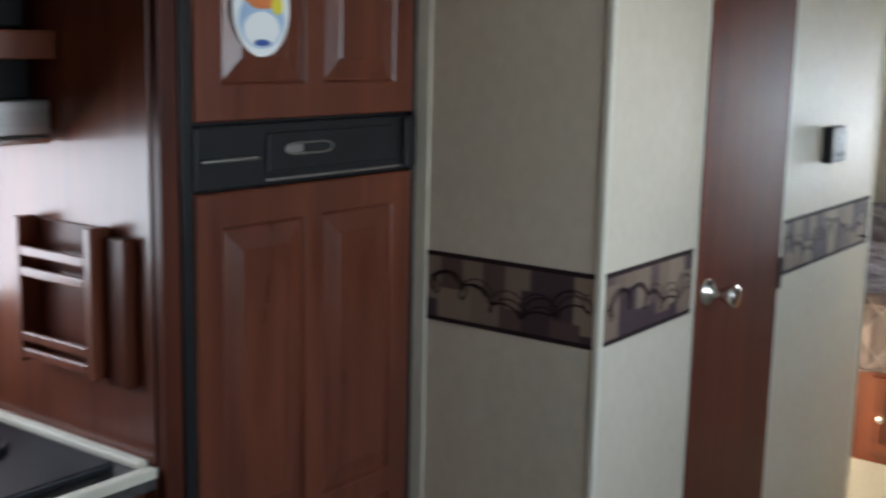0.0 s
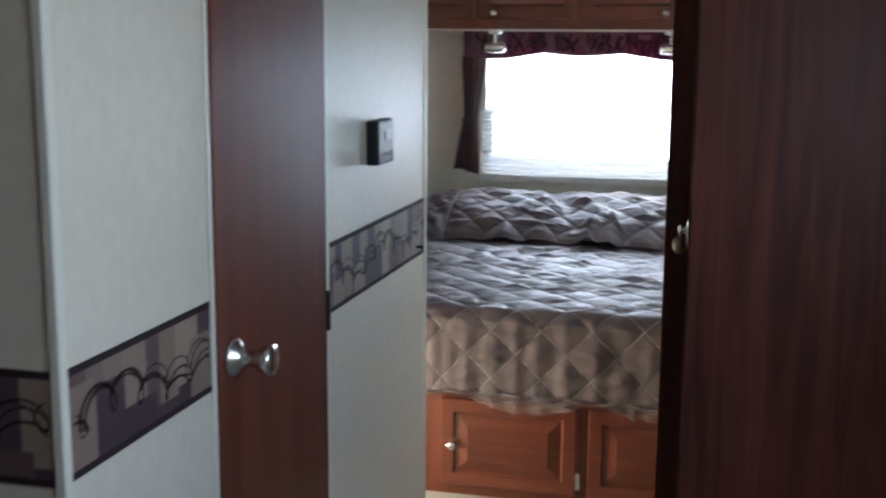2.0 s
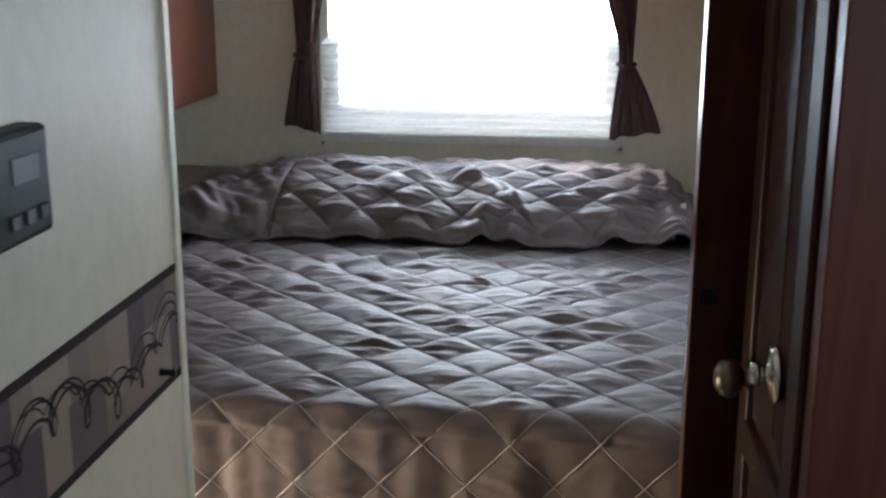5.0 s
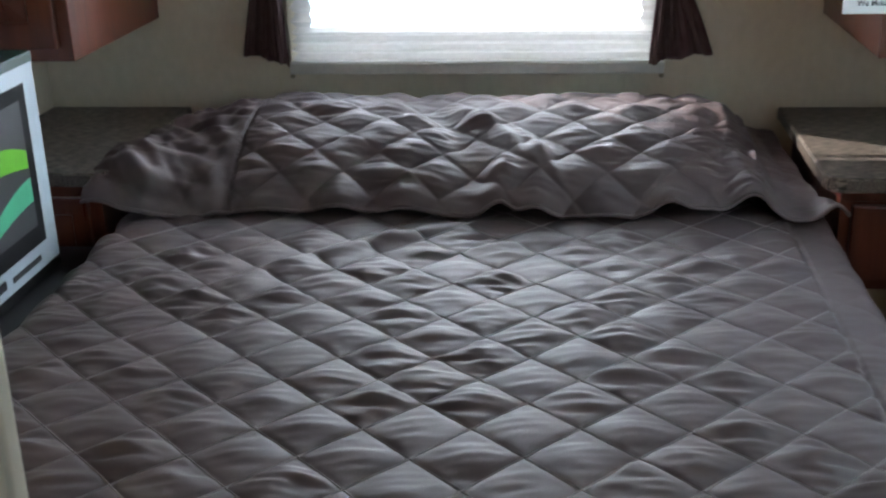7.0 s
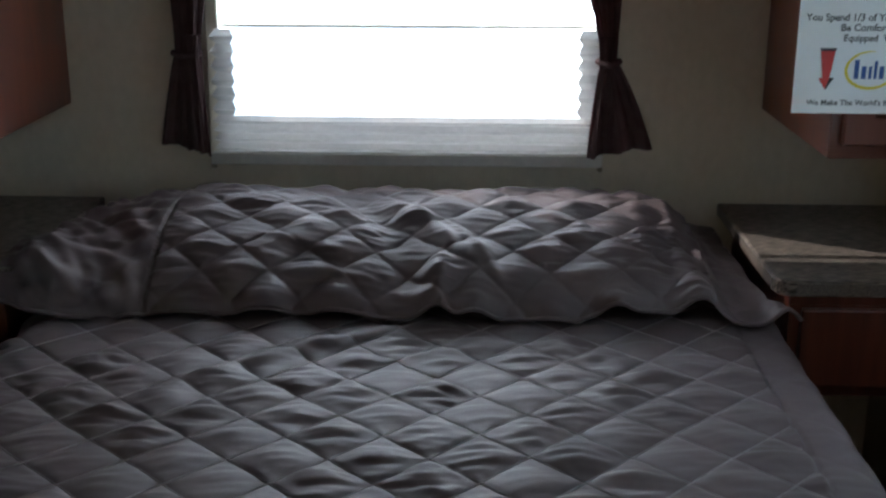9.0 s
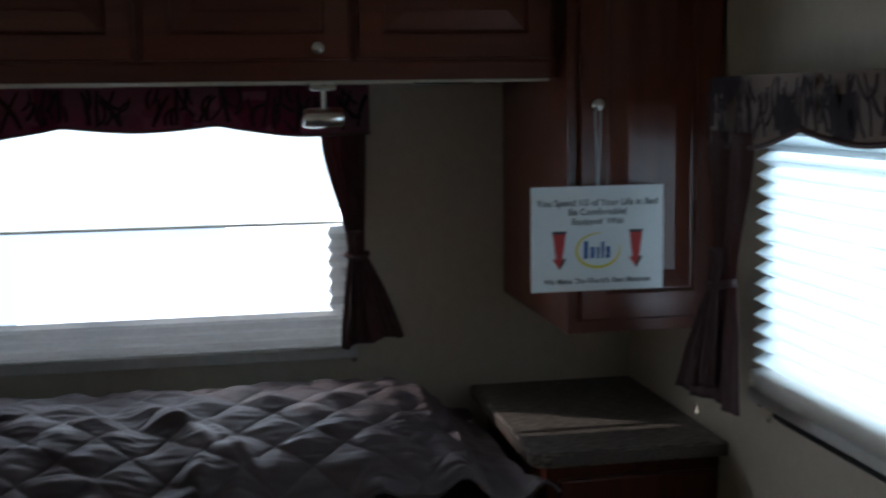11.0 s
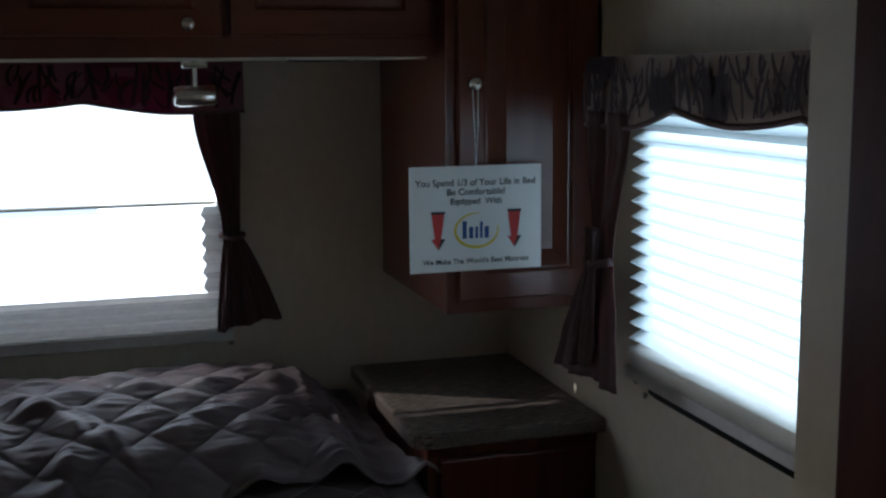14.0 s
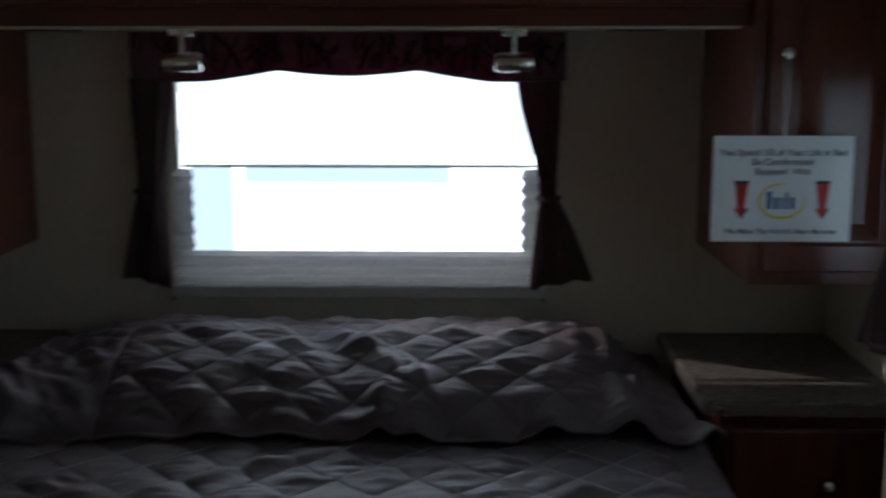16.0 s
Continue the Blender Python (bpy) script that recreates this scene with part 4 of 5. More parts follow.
def reading_lamp(x):
    ob = empty("reading_lamp", "brushed metal spot lamp under the overhead cabinet", "lamp", "reading lamps")
    z = OB - 0.002
    part("bracket", box(x - 0.026, x + 0.026, -0.452, -0.418, z - 0.020, z, 0.004), M_CHROME, ob)
    part("screw", lathe([(0, 0), (0.007, 0), (0.006, 0.003), (0, 0.004)], toward((x, -0.452, z - 0.010), (0, -1, 0)), n=10), M_CHROME, ob)
    part("stem", tube([(x, -0.435, z - 0.018), (x, -0.435, z - 0.060)], 0.0055), M_CHROME, ob)
    prof = [(0, 0), (0.017, 0), (0.021, 0.004), (0.021, 0.072), (0.019, 0.076), (0.019, 0.082), (0.014, 0.084), (0, 0.084)]
    part("shade", lathe(prof, toward((x + 0.042, -0.432, z - 0.075), (-1, 0.0, -0.02))), M_CHROME, ob, "", True)


def wall_cabinet(side):
    ob = empty("wall_cabinet", "tall cherry wall cabinet with a raised-panel door beside the window", "cabinet", "wall cabinets")
    z0 = 0.94
    if side < 0:
        xi, xo = -0.837, XL
        part("body", box(xo + 0.002, xi, CY, -0.002, z0, ZC, 0.002), M_WOOD, ob)
        d = part("door", panelled(pose(xo + 0.012, CY, z0 + 0.03), xi - xo - 0.04, ZC - z0 - 0.05, 0.02, 0.055), M_WOOD, ob)
        small_knob((xi - 0.055, CY - 0.02, 1.42), (0, -1, 0), d)
    else:
        xi, xo = 0.873, XR
        part("body", box(xi, xo - 0.002, CY, -0.002, z0, ZC, 0.002), M_WOOD, ob)
        d = part("door", panelled(pose(xi + 0.022, CY, z0 + 0.03), xo - xi - 0.034, ZC - z0 - 0.05, 0.02, 0.055), M_WOOD, ob)
        small_knob((xi + 0.052, CY - 0.02, 1.42), (0, -1, 0), d)


overhead()
reading_lamp(-0.338)
reading_lamp(0.383)
wall_cabinet(-1)
wall_cabinet(1)


def words(text, size, m, mat, parent, name="lettering"):
    cu = bpy.data.curves.new("letters", "FONT")
    cu.body, cu.size, cu.align_x = text, size, "CENTER"
    cu.offset = size * 0.02
    tmp = bpy.data.objects.new("letters", cu)
    me = bpy.data.meshes.new_from_object(tmp)
    bpy.data.objects.remove(tmp)
    me.materials.append(mat)
    me.transform(m)
    ob = new(name, me)
    ob.parent = parent
    return ob


def sign():
    ob = empty("hanging_sign", "white printed card hung on the cabinet knob by a string", "sign")
    cx, y, z0, z1 = 0.922, -0.618, 1.040, 1.256
    x0, x1 = cx - 0.1415, cx + 0.1415
    part("card", box(x0, x1, y, y + 0.0018, z0, z1), M_PAPER, ob)
    kx, ky, kz = 0.925, CY - 0.044, 1.42
    part("string", tube([(cx, y + 0.001, z1 - 0.008), (cx + 0.004, y - 0.002, 1.34), (kx + 0.006, ky + 0.006, kz - 0.004), (kx, ky + 0.006, kz + 0.008), (kx - 0.006, ky + 0.006, kz - 0.004), (cx - 0.004, y - 0.002, 1.34), (cx, y + 0.001, z1 - 0.008)], 0.0012, n=5), M_PAPER, ob)

    def at(dx, dz):
        return Matrix.Translation((cx + dx, y - 0.0004, z0 + dz)) @ pose(0, 0, 0, 90, 0, 0)

    for text, dz, size in (("You Spend 1/3 of Your Life in Bed", 0.176, 0.0185), ("Be Comfortable!", 0.157, 0.0185), ("Equipped  With", 0.138, 0.0175), ("We Make The World's Best Mattress", 0.016, 0.0150)):
        words(text, size, at(0, dz), M_INK, ob)
    for s in (-1, 1):
        ax = s * 0.082
        bm = bmesh.new()
        v = [bm.verts.new(at(ax, 0) @ Vector(p)) for p in ((-0.0145, 0.124, 0), (0.0145, 0.124, 0), (0.007, 0.068, 0), (-0.007, 0.068, 0))]
        bm.faces.new(v)
        v = [bm.verts.new(at(ax, 0) @ Vector(p)) for p in ((-0.0145, 0.068, 0), (0.0145, 0.068, 0), (0, 0.046, 0))]
        bm.faces.new(v)
        part("arrow", bm, M_RED, ob, "red downward arrow")
        bm = bmesh.new()
        v = [bm.verts.new(at(ax, 0) @ Vector(p)) for p in ((-0.0155, 0.1245, 0), (0.0155, 0.1245, 0), (0.0145, 0.119, 0.0003), (-0.0135, 0.119, 0.0003))]
        bm.faces.new(v)
        part("arrow_top", bm, M_INK, ob)
        bm = bmesh.new()
        v = [bm.verts.new(at(ax, 0) @ Vector(p)) for p in ((0.0155, 0.0685, 0.0002), (0.007, 0.0685, 0.0002), (0.0, 0.049, 0.0002), (0.001, 0.045, 0.0002))]
        bm.faces.new(v)
        part("arrow_point", bm, M_INK, ob)
    # logo: a yellow open oval with blue bars
    bm = bmesh.new()
    prev = None
    for k in range(60):
        a = radians(80) + radians(300) * k / 59
        w = 0.0055 * math.sin(math.pi * k / 59) ** 0.6 + 0.0005
        c, s = math.cos(a), math.sin(a)
        cur = [bm.verts.new(at(0, 0.083) @ Vector((0.048 * c, 0.037 * s, 0))), bm.verts.new(at(0, 0.083) @ Vector(((0.048 - w) * c, (0.037 - w) * s, 0)))]
        if prev:
            bm.faces.new((prev[0], prev[1], cur[1], cur[0]))
        prev = cur
    part("logo_oval", bm, M_YELLOW, ob, "yellow oval")
    for k, (dx, w, h) in enumerate(((-0.0255, 0.009, 0.036), (-0.0115, 0.009, 0.024), (0.0005, 0.006, 0.024), (0.0105, 0.006, 0.034), (0.022, 0.009, 0.024))):
        bm = bmesh.new()
        v = [bm.verts.new(at(0, 0.067) @ Vector(p)) for p in ((dx - w / 2, 0, 0.0004), (dx + w / 2, 0, 0.0004), (dx + w / 2, h, 0.0004), (dx - w / 2, h, 0.0004))]
        bm.faces.new(v)
        part("logo_bar", bm, M_BLUE, ob)


sign()


def rounded_slab(x0, x1, y0, y1, z0, z1, corners, r=0.035):
    """A worktop with the named corners rounded: (x side, y side) pairs."""
    bm = bmesh.new()
    pts = []
    for sx, sy in ((-1, -1), (1, -1), (1, 1), (-1, 1)):
        x, y = (x0 if sx < 0 else x1), (y0 if sy < 0 else y1)
        if (sx, sy) in corners:
            start = {(-1, -1): 180, (1, -1): 270, (1, 1): 0, (-1, 1): 90}[(sx, sy)]
            for k in range(7):
                a = radians(start + 15 * k)
                pts.append((x - sx * r + r * math.cos(a), y - sy * r + r * math.sin(a)))
        else:
            pts.append((x, y))
    low, top = [bm.verts.new((x, y, z0)) for x, y in pts], [bm.verts.new((x, y, z1)) for x, y in pts]
    bm.faces.new(top)
    bm.faces.new(low[::-1])
    for k in range(len(pts)):
        j = (k + 1) % len(pts)
        bm.faces.new((low[k], low[j], top[j], top[k]))
    bmesh.ops.recalc_face_normals(bm, faces=bm.faces[:])
    bmesh.ops.bevel(bm, geom=[e for e in bm.edges if abs(e.verts[0].co.z - e.verts[1].co.z) < 1e-6], offset=0.005, segments=3, profile=0.5, affect="EDGES")
    return bm


def nightstand(side):
    ob = empty("nightstand", "dark cherry wall-hung nightstand with one plain drawer" if side > 0 else "cherry built-in nightstand with a drawer over a door", "nightstand", "nightstands")
    if side > 0:
        xi, xo = 0.825, XR - 0.002
    else:
        xi, xo = -0.815, XL + 0.002
    a, b = min(xi, xo), max(xi, xo)
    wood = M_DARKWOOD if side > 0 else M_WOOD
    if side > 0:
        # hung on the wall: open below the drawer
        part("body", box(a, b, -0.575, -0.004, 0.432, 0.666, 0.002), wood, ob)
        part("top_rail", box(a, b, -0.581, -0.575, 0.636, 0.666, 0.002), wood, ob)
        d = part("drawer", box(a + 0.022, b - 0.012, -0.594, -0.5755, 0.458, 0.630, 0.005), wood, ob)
        small_knob((1.052, -0.594, 0.512), (0, -1, 0), d)
    else:
        part("body", box(a, b, -0.575, -0.004, 0.0, 0.666, 0.002), wood, ob)
        d = part("drawer", panelled(pose(a + 0.03, -0.575, 0.44), b - a - 0.06, 0.19, 0.02, 0.035), wood, ob)
        small_knob(((a + b) / 2, -0.597, 0.52), (0, -1, 0), d)
        e = part("door", panelled(pose(a + 0.03, -0.575, 0.05), b - a - 0.06, 0.36, 0.02, 0.05), wood, ob)
        small_knob((b - 0.07, -0.597, 0.36), (0, -1, 0), e)
    t = empty("countertop", "brown speckled laminate counter with a rounded corner", "countertop", "bedside counters")
    x0, x1 = (0.783, XR - 0.001) if side > 0 else (XL + 0.001, -0.775)
    part("slab", rounded_slab(x0, x1, -0.622, -0.001, 0.667, 0.700, [(-side, -1)]), M_COUNTER, t)
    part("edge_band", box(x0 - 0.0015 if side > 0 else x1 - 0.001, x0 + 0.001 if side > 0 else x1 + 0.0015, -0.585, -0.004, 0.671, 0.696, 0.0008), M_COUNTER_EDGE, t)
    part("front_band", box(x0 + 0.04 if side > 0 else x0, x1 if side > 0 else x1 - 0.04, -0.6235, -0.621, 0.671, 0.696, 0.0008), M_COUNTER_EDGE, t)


nightstand(1)
nightstand(-1)


# ---- bed ----
BX0, BX1, BY, BZ = -0.745, 0.808, -1.84, 0.606
SEAM = 0.705


def bed_base():
    ob = empty("bed_base", "cherry platform bed base with raised-panel doors", "bed base")
    part("body", box(-0.72, 0.71, -1.825, -0.01, 0.0, 0.335, 0.003), M_WOOD, ob)
    part("left_stile", box(-0.72, -0.29, -1.832, -1.824, 0.0, 0.335, 0.001), M_WOOD, ob)
    a = part("door", panelled(pose(-0.205, -1.825, 0.035), 0.43, 0.285, 0.018, 0.04), M_WOODH, ob)
    small_knob((-0.165, -1.843, 0.172), (0, -1, 0), a)
    part("hinge", box(0.226, 0.240, -1.848, -1.842, 0.06, 0.115, 0.002), M_CHROME, a, "nickel hinge")
    b = part("door", panelled(pose(0.262, -1.825, 0.035), 0.43, 0.285, 0.018, 0.04), M_WOODH, ob)
    small_knob((0.64, -1.843, 0.172), (0, -1, 0), b)


def mattress():
    ob = empty("mattress", "mattress on the platform under a quilted cover", "mattress")
    part("core", box(BX0 + 0.03, BX1 - 0.03, BY + 0.03, -0.02, 0.337, BZ - 0.02, 0.03, None, 3), M_WHITE, ob)
    for x0, x1, deep in ((-0.13, 0.27, 0.060), (0.31, 0.56, 0.052)):
        def film(u, v, x0=x0, x1=x1, deep=deep):
            sag = deep * math.sin(math.pi * u) ** 0.6 + 0.012 * noise.noise(Vector((u * 9 + x0, v * 3, 2)))
            return (x0 + (x1 - x0) * u, BY - 0.014 - 0.010 * noise.noise(Vector((u * 7 + x0, v * 3, 7))), 0.352 - sag * v)

        w = empty("plastic_wrap", "clear plastic mattress wrap hanging below the cover", "wrap", "hanging plastic wrap")
        part("film", sheet(film, 60, 12), M_PLASTIC_BAG, w, "", True)


# quilting: two families of parallel seams, each as (per metre across, per metre along, offset)
BED_SEAMS = ((6.68, 6.37, 0.496), (6.15, -6.36, 0.078))
SHAM_SEAMS = ((6.9, 6.0, 0.10), (6.9, -6.0, 0.35))


def puff(a, b, amp, seams, wrinkle=1.0):
    """Height of a diamond-quilted satin surface at two surface lengths: tight seams, puckers drawn in by the stitching."""
    wob = 0.05 * noise.noise(Vector((a * 5, b * 5, 0.3)))
    (ua, ub, uc), (va, vb, vc) = seams
    u, v = ua * a + ub * b + uc + wob, va * a + vb * b + vc - wob
    su, sv = abs(math.sin(math.pi * u)), abs(math.sin(math.pi * v))
    near = min(su, sv)
    pillow = 0.26 * (1 - math.exp(-near * 13)) + 0.74 * (su * sv) ** 0.9
    cu, cv = math.floor(u), math.floor(v)
    tone = noise.cell(Vector((cu * 1.37 + 0.5, cv * 1.91 + 0.5, 3.5)))
    turn = 0.2 * (tone - 0.5)
    p, q = a + turn * b, b - turn * a
    crease = noise.noise(Vector((p * 6 + 1.8 * noise.noise(Vector((a * 5, b * 5, 3))), q * 30, 1.7 + tone * 5))) + 0.6 * noise.noise(Vector((p * 16, q * 62, 4.1))) + 0.1 * noise.noise(Vector((a * 60, b * 60, 6.2)))
    slack = max(0.0, 0.62 + 0.35 * noise.noise(Vector((a * 2.4, b * 2.4, 9))) + 0.6 * (tone - 0.5))
    down, across = (u - cu) - (v - cv), (u - cu) + (v - cv) - 1
    wave = math.cos(2 * math.pi * (down * (1.05 + 0.5 * tone) + 0.25 * tone) + 2.5 * across * (tone - 0.5))
    return amp * pillow * (0.93 + 0.14 * tone) + wrinkle * 0.0032 * wave * (su * sv) ** 0.8 * (0.45 + 0.5 * tone) + wrinkle * 0.0078 * crease * (0.04 + pillow * 0.96) * (0.4 + slack)


def stitch_lines(place, a0, a1, b0, b1, seams):
    """Rows of thread along both families of seams; place(a, b) gives the cloth's point."""
    bm = bmesh.new()
    for way, (ka, kb, kc) in zip((1, -1), seams):
        ends = [ka * a + kb * b + kc for a in (a0, a1) for b in (b0, b1)]
        for n in range(math.floor(min(ends)), math.ceil(max(ends)) + 1):
            run = []
            steps = int((b1 - b0) / 0.008)
            for k in range(steps + 1):
                b = b0 + (b1 - b0) * k / steps
                a = (n - kc - kb * b) / ka
                for _ in range(3):
                    a = (n - kc - way * 0.05 * noise.noise(Vector((a * 5, b * 5, 0.3))) - kb * b) / ka
                if a0 <= a <= a1:
                    p = place(a, b)
                    run.append((p[0], p[1] - 0.0010, p[2] + 0.0018))
                else:
                    if len(run) > 2:
                        tube(run, 0.0021, bm, 4)
                    run = []
            if len(run) > 2:
                tube(run, 0.0021, bm, 4)
    return bm


def fold(x, y, x0, y0, x1, y1, width, height):
    """A ridge of slack cloth along the line between two points, fading at its ends."""
    d = Vector((x1 - x0, y1 - y0))
    p = Vector((x - x0, y - y0))
    k = max(0.0, min(1.0, p.dot(d) / d.length_squared))
    r = (p - d * k).length
    return height * math.exp(-(r / width) ** 2) * math.sin(math.pi * (0.05 + 0.88 * k))


def between(v, knots):
    """Smooth run through (place, value) knots."""
    if v <= knots[0][0]:
        return knots[0][1]
    for (p, a), (q, b) in zip(knots, knots[1:]):
        if v <= q:
            k = (v - p) / (q - p)
            return a + (b - a) * k * k * (3 - 2 * k)
    return knots[-1][1]


def coverlet():
    """Top, rounded foot edge and hanging front and sides in one quilted sheet."""
    r = 0.05
    head, drop = -0.02, 0.262
    length = (-BY - r) - 0.02
    total = length + r * math.pi / 2 + drop - r
    half = (BX1 - BX0) / 2
    cx = (BX1 + BX0) / 2
    side_total = half - r + r * math.pi / 2 + 0.20

    def bend(s, flat):
        """Along, down and the outward tilt at surface length s past a flat run."""
        if s <= flat:
            return s, 0.0, 0.0
        a = (s - flat) / r
        if a <= math.pi / 2:
            return flat + r * math.sin(a), r * (1 - math.cos(a)), a
        return flat + r + 0.02 * (s - flat - r * math.pi / 2), r + (s - flat - r * math.pi / 2), math.pi / 2

    nu, nv = 440, 500

    def fn(u, v):
        sx = (2 * u - 1) * side_total
        sy = total * v
        ax, dx, tx = bend(abs(sx), half - r)
        ay, dy, ty = bend(sy, length)
        sg = 1 if sx >= 0 else -1
        quilted = 1.0 if sx + cx < SEAM else 0.28
        h = puff(sx + cx, sy, 0.0120, BED_SEAMS, 1.15) * (0.62 if ty > 1.2 else 1.0) * quilted + 0.006 * noise.noise(Vector((sx * 2.2, sy * 2.2, 5)))
        if ty > 1.2:
            h += 0.010 * noise.noise(Vector((sx * 5.5, 0.3 * sy, 8))) + 0.006 * noise.noise(Vector((sx * 22, 1.5 * sy, 8)))
        h += fold(sx + cx, sy, -0.36, 0.95, 0.12, 0.60, 0.022, 0.014) + fold(sx + cx, sy, -0.05, 0.86, 0.30, 0.72, 0.018, 0.006)
        if abs(sx + cx - SEAM) < 0.006:
            h -= 0.004
        z = BZ - max(dx, dy)
        n_top = math.cos(tx) * math.cos(ty)
        return (cx + sg * (ax + h * math.sin(tx)), head - ay - h * math.sin(ty), z + h * n_top)

    ob = empty("quilted_coverlet", "taupe satin diamond-quilted bed cover hanging over the foot", "bedspread")
    part("cloth", sheet(fn, nu, nv), M_QUILT, ob, "", True)
    part("stitching", stitch_lines(lambda a, b: fn(((a - cx) / side_total + 1) / 2, b / total), cx - side_total, SEAM - 0.004, 0.5, total - 0.004, BED_SEAMS), M_THREAD, ob, "pale taupe stitching thread")
    edge = [(cx - half + 0.02 + (2 * half - 0.04) * k / 60, BY - 0.012 - 0.006 * math.sin(k * 1.7), BZ - drop + 0.004 * math.sin(k * 0.9)) for k in range(61)]
    part("piping", tube(edge, 0.006, n=6), M_QUILT, ob, "", True)


def pillows():
    """Two pillows under a quilted sham whose hem ripples over the bed."""
    for x in (-0.36, 0.33):
        p = empty("pillow", "white pillow under the quilted sham", "pillow", "pillows")

        def fn(u, v, x=x):
            a, b = 2 * u - 1, 2 * v - 1
            h = 0.055 * (max(0, 1 - a ** 4) * max(0, 1 - b ** 4)) ** 0.5
            return (x + 0.30 * a, -0.31 + 0.20 * b, BZ + 0.02 + h)

        part("cushion", sheet(fn, 14, 10, 0.01), M_WHITE, p, "", True)

    def hem_y(x):
        y = -0.658 - 0.010 * math.sin(x * 7 + 0.6) - 0.006 * math.sin(x * 17)
        if x < -0.58:
            y += 0.006 * min(1.0, (-0.58 - x) / 0.26)
        if x > 0.64:
            y -= 0.012 * min(1.0, (x - 0.64) / 0.10)
        return y

    def hem_z(x):
        lift = 0.0
        for c, w, a in ((0.10, 0.034, 0.040), (0.175, 0.035, 0.020), (0.455, 0.045, 0.034), (0.53, 0.04, 0.016), (0.63, 0.045, 0.044), (0.795, 0.028, 0.040), (-0.25, 0.08, 0.012), (-0.10, 0.06, 0.010), (-0.80, 0.07, 0.030)):
            lift += a * math.exp(-((x - c) / w) ** 2)
        return BZ + 0.016 + lift

    left_edge = ((0.0, -0.830), (0.16, -0.815), (0.34, -0.785), (0.55, -0.725), (1.0, -0.66))
    right_edge = ((0.0, 0.822), (0.06, 0.797), (0.13, 0.772), (1.0, 0.765))
    crown = ((-0.84, 0.055), (-0.79, 0.092), (-0.72, 0.108), (-0.66, 0.116), (-0.56, 0.146), (-0.40, 0.152), (0.36, 0.150), (0.52, 0.143), (0.60, 0.128), (0.655, 0.095), (0.69, 0.050), (0.73, 0.030), (0.80, 0.016), (0.85, 0.004))

    def fn(u, v):
        left, right = between(v, left_edge), between(v, right_edge)
        x = left + (right - left) * u
        y0 = hem_y(x)
        y = y0 + (-0.03 - y0) * v
        hump = between(x, crown)
        hump -= 0.012 * math.exp(-(((x + 0.06) + (v - 0.5) * 0.22) / 0.05) ** 2) * min(1, v * 3)
        prof = math.sin(math.pi * min(1, v / 0.60) / 2) ** 0.70 if v < 0.60 else 1 - 0.40 * ((v - 0.60) / 0.40) ** 2
        if x < -0.60:
            k = min(1.0, (-0.60 - x) / 0.12)
            prof += k * (min(1.0, v / 0.20) ** 0.6 - prof) * (1.0 if v < 0.5 else max(0.0, 1 - (v - 0.5) / 0.3))
        k = min(1, v / 0.3)
        z = hem_z(x) * (1 - k) + (BZ + 0.018) * k + hump * prof
        h = puff(x, 0.60 * v + 0.13 * min(1.0, v / 0.5), 0.0125, SHAM_SEAMS, 1.25)
        if x < -0.50:
            crumple = noise.noise(Vector((x * 13 + v * 7, v * 9 - x * 4, 3))) + 0.8 * noise.noise(Vector((x * 24 + v * 11, v * 15 - x * 6, 6)))
            h = h * 0.2 + 0.017 * crumple * min(1.0, (-0.50 - x) / 0.05)
        elif x > 0.66:
            h = h * 0.25 + 0.010 * noise.noise(Vector((x * 13, v * 9, 3)))
        if abs(x + 0.50) < 0.006:
            h -= 0.006
        h += 0.013 * noise.noise(Vector((x * 6, v * 4, 2))) + 0.003 * noise.noise(Vector((x * 17, v * 12, 12)))
        w = v * 0.7
        h += fold(x, w, -0.09, 0.43, 0.06, 0.28, 0.026, 0.004) + fold(x, w, 0.02, 0.35, 0.20, 0.07, 0.022, 0.013)
        h += fold(x, w, 0.12, 0.29, 0.24, 0.035, 0.014, 0.011) - fold(x, w, -0.05, 0.37, 0.03, 0.13, 0.034, 0.014)
        h += fold(x, w, -0.30, 0.21, -0.12, 0.15, 0.014, 0.008) + fold(x, w, 0.32, 0.21, 0.44, 0.19, 0.012, 0.007)
        h += fold(x, w, 0.48, 0.10, 0.62, 0.22, 0.016, 0.008) + fold(x, w, -0.22, 0.10, -0.02, 0.06, 0.012, 0.008)
        slope = 1 - min(1, v / 0.5)
        z += h
        if x > 0.70 and v > 0.02:
            z = min(z, 0.655 + 0.06 * max(0.0, 0.775 - x) / 0.075)
        return (x, y - h * 0.9 * slope, z)

    ob = empty("pillow_sham", "taupe satin quilted pillow sham with a rippled hem", "pillow sham")
    part("cloth", sheet(fn, 400, 190), M_QUILT, ob, "", True)
    edge = [fn(k / 120, 0) for k in range(121)]
    part("piping", tube([(x, y - 0.002, z - 0.001) for x, y, z in edge], 0.0045, n=6), M_QUILT, ob, "", True)


bed_base()
mattress()
coverlet()
pillows()


# ---- carton on the low cabinet ----


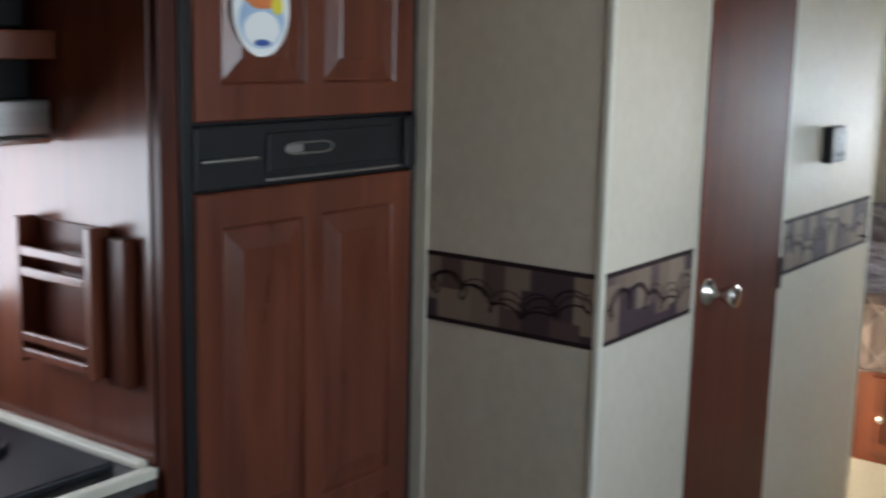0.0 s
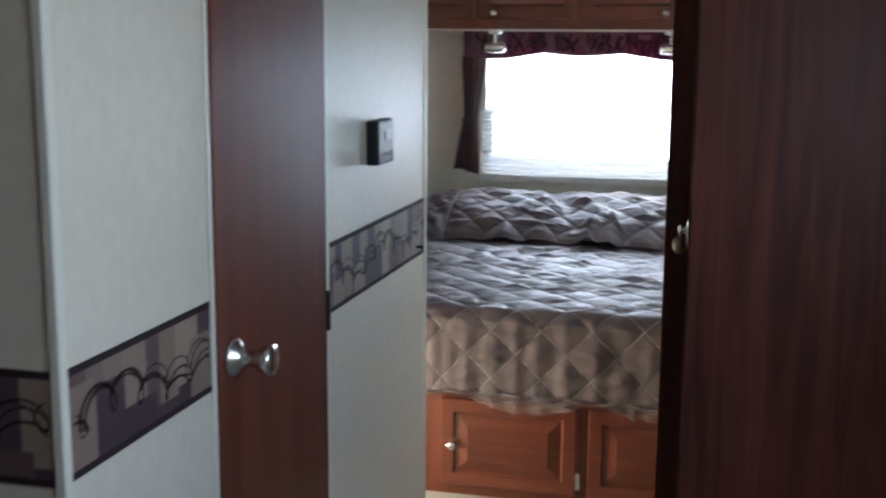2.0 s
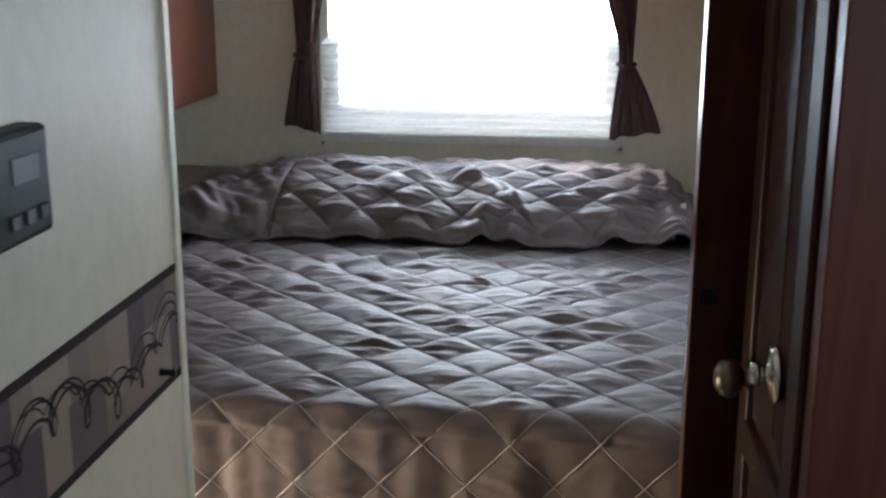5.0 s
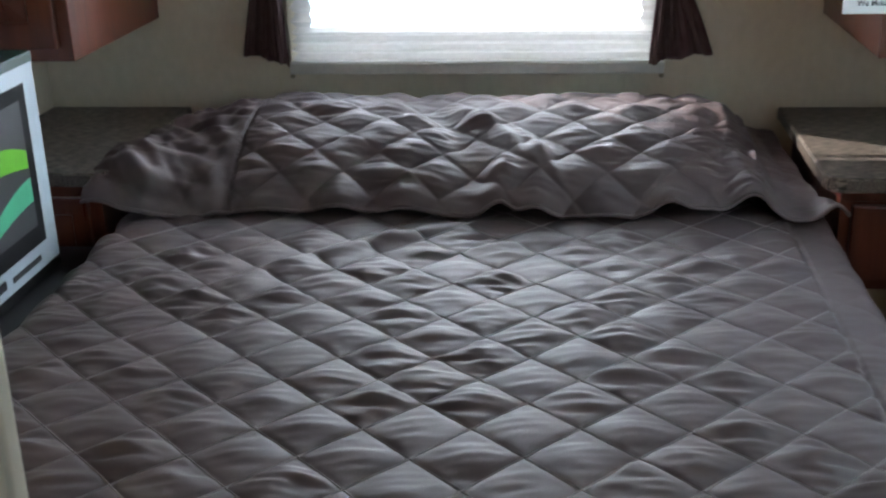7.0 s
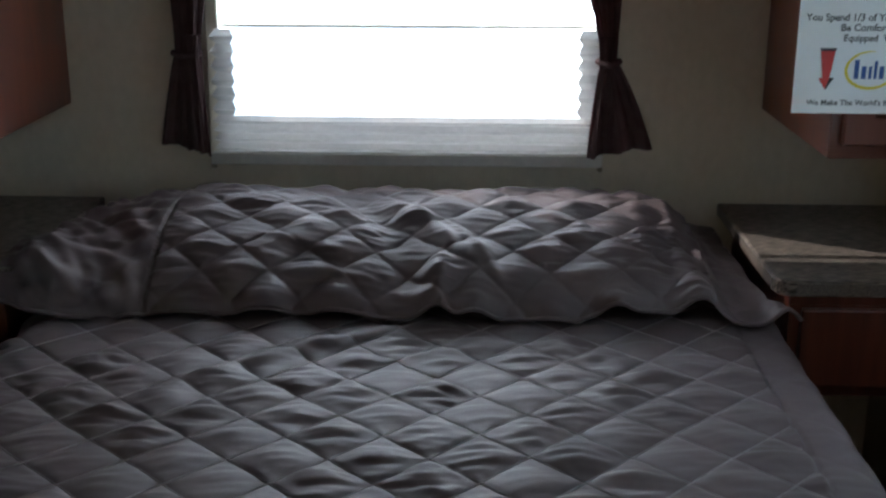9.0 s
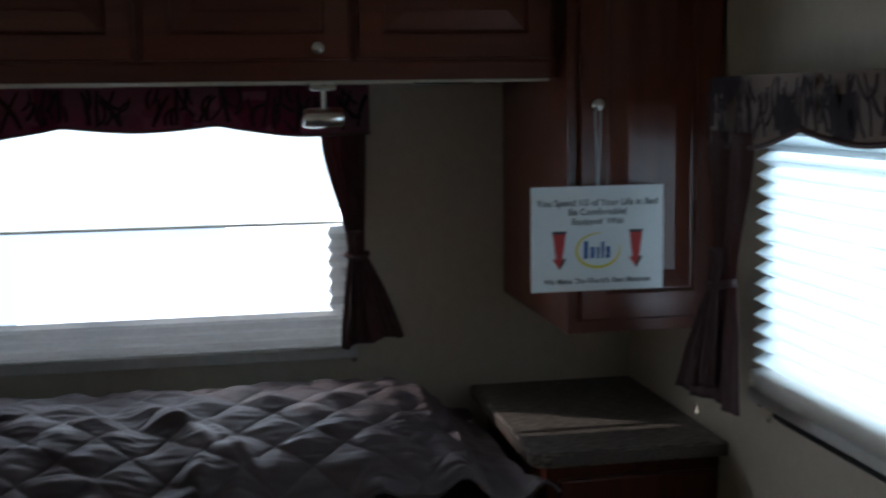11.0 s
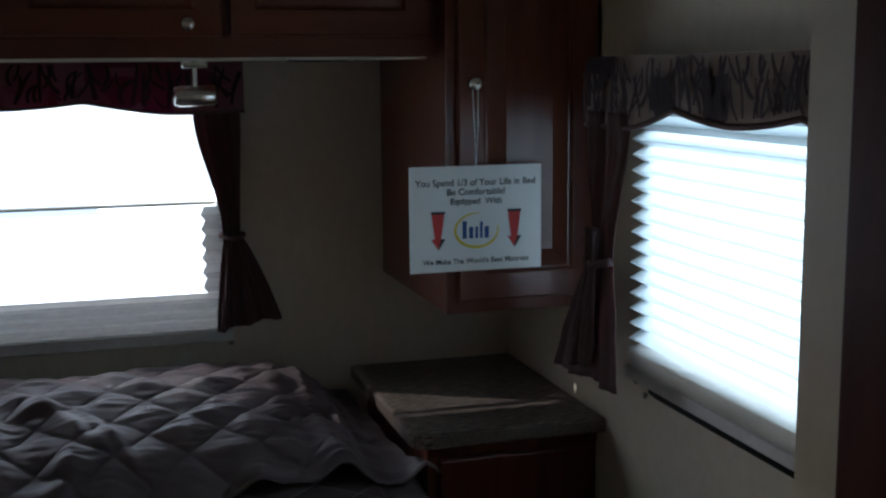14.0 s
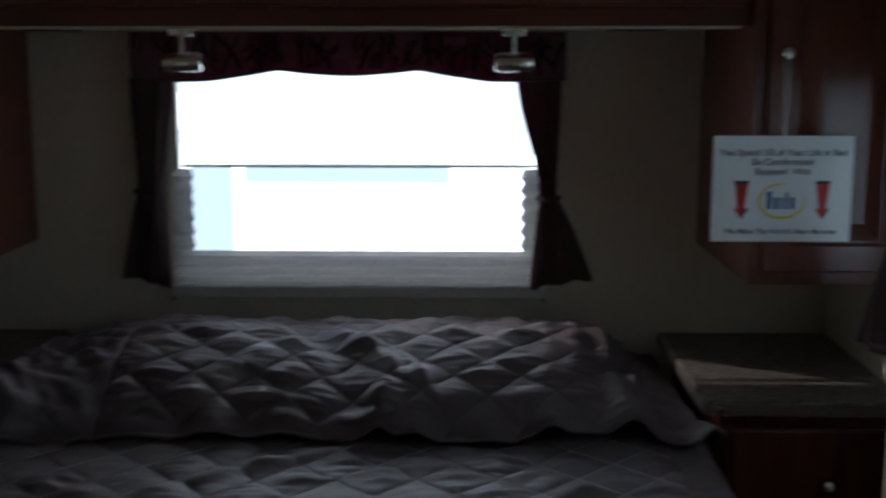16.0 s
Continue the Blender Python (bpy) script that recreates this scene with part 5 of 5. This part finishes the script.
def carton():
    lo = empty("low_cabinet", "dark cherry low cabinet beside the bed", "cabinet")
    part("body", box(XL + 0.002, -0.80, -1.62, -0.66, 0.0, 0.520, 0.003), M_DARKWOOD, lo)
    part("top", box(XL + 0.002, -0.79, -1.63, -0.655, 0.520, 0.540, 0.003), M_BLACK, lo)
    ob = empty("television_carton", "pale blue printed television carton with a dark green top", "box")
    x1, y0, y1, z0, z1 = -0.845, -1.48, -0.758, 0.541, 1.003
    part("carton_body", box(XL + 0.06, x1, y0, y1, z0 + 0.012, z1 - 0.02, 0.003), M_BOXSIDE, ob)
    part("base_strip", box(XL + 0.058, x1 + 0.001, y0 - 0.001, y1 + 0.001, z0, z0 + 0.022, 0.002), M_BLACK, ob)
    part("top_panel", box(XL + 0.058, x1 + 0.0015, y0 - 0.001, y1 + 0.001, z1 - 0.022, z1, 0.003), M_GREEN, ob, "dark green printed top")
    for k in range(6):
        a = y1 - 0.06 - k * 0.042
        part("print_bar", box(x1 - 0.115, x1 - 0.035, a - 0.028, a, z1, z1 + 0.0006), M_PAPER, ob, "pale lettering bar")
    # printed television
    tv = part("printed_television", box(x1, x1 + 0.0012, y0 + 0.05, y1 - 0.055, z0 + 0.075, z1 - 0.055), M_BLACK, ob)
    part("printed_screen", box(x1 + 0.0012, x1 + 0.0018, y0 + 0.075, y1 - 0.085, z0 + 0.115, z1 - 0.085), M_DARKGREY, tv)

    def swoosh(za, zb, amp, ph, w):
        bm = bmesh.new()
        prev = None
        for k in range(40):
            y = y1 - 0.087 - k * (y1 - y0 - 0.165) / 39
            z = za + (zb - za) * k / 39 + amp * math.sin(k / 39 * 5 + ph)
            cur = [bm.verts.new((x1 + 0.0021, y, z)), bm.verts.new((x1 + 0.0021, y, z + w * (0.5 + 0.5 * math.sin(k / 9 + ph))))]
            if prev:
                bm.faces.new((prev[0], prev[1], cur[1], cur[0]))
            prev = cur
        return bm

    part("green_swoosh", swoosh(0.77, 0.80, 0.02, 0.5, 0.05), M_LIME, tv)
    part("mint_swoosh", swoosh(0.69, 0.66, 0.02, 1.5, 0.05), M_MINT, tv)
    part("print_bar", box(x1, x1 + 0.0012, y1 - 0.22, y1 - 0.09, z0 + 0.040, z0 + 0.052), M_INK, ob)
    part("print_bar", box(x1, x1 + 0.0012, y1 - 0.42, y1 - 0.25, z0 + 0.040, z0 + 0.058), M_INK, ob)


carton()
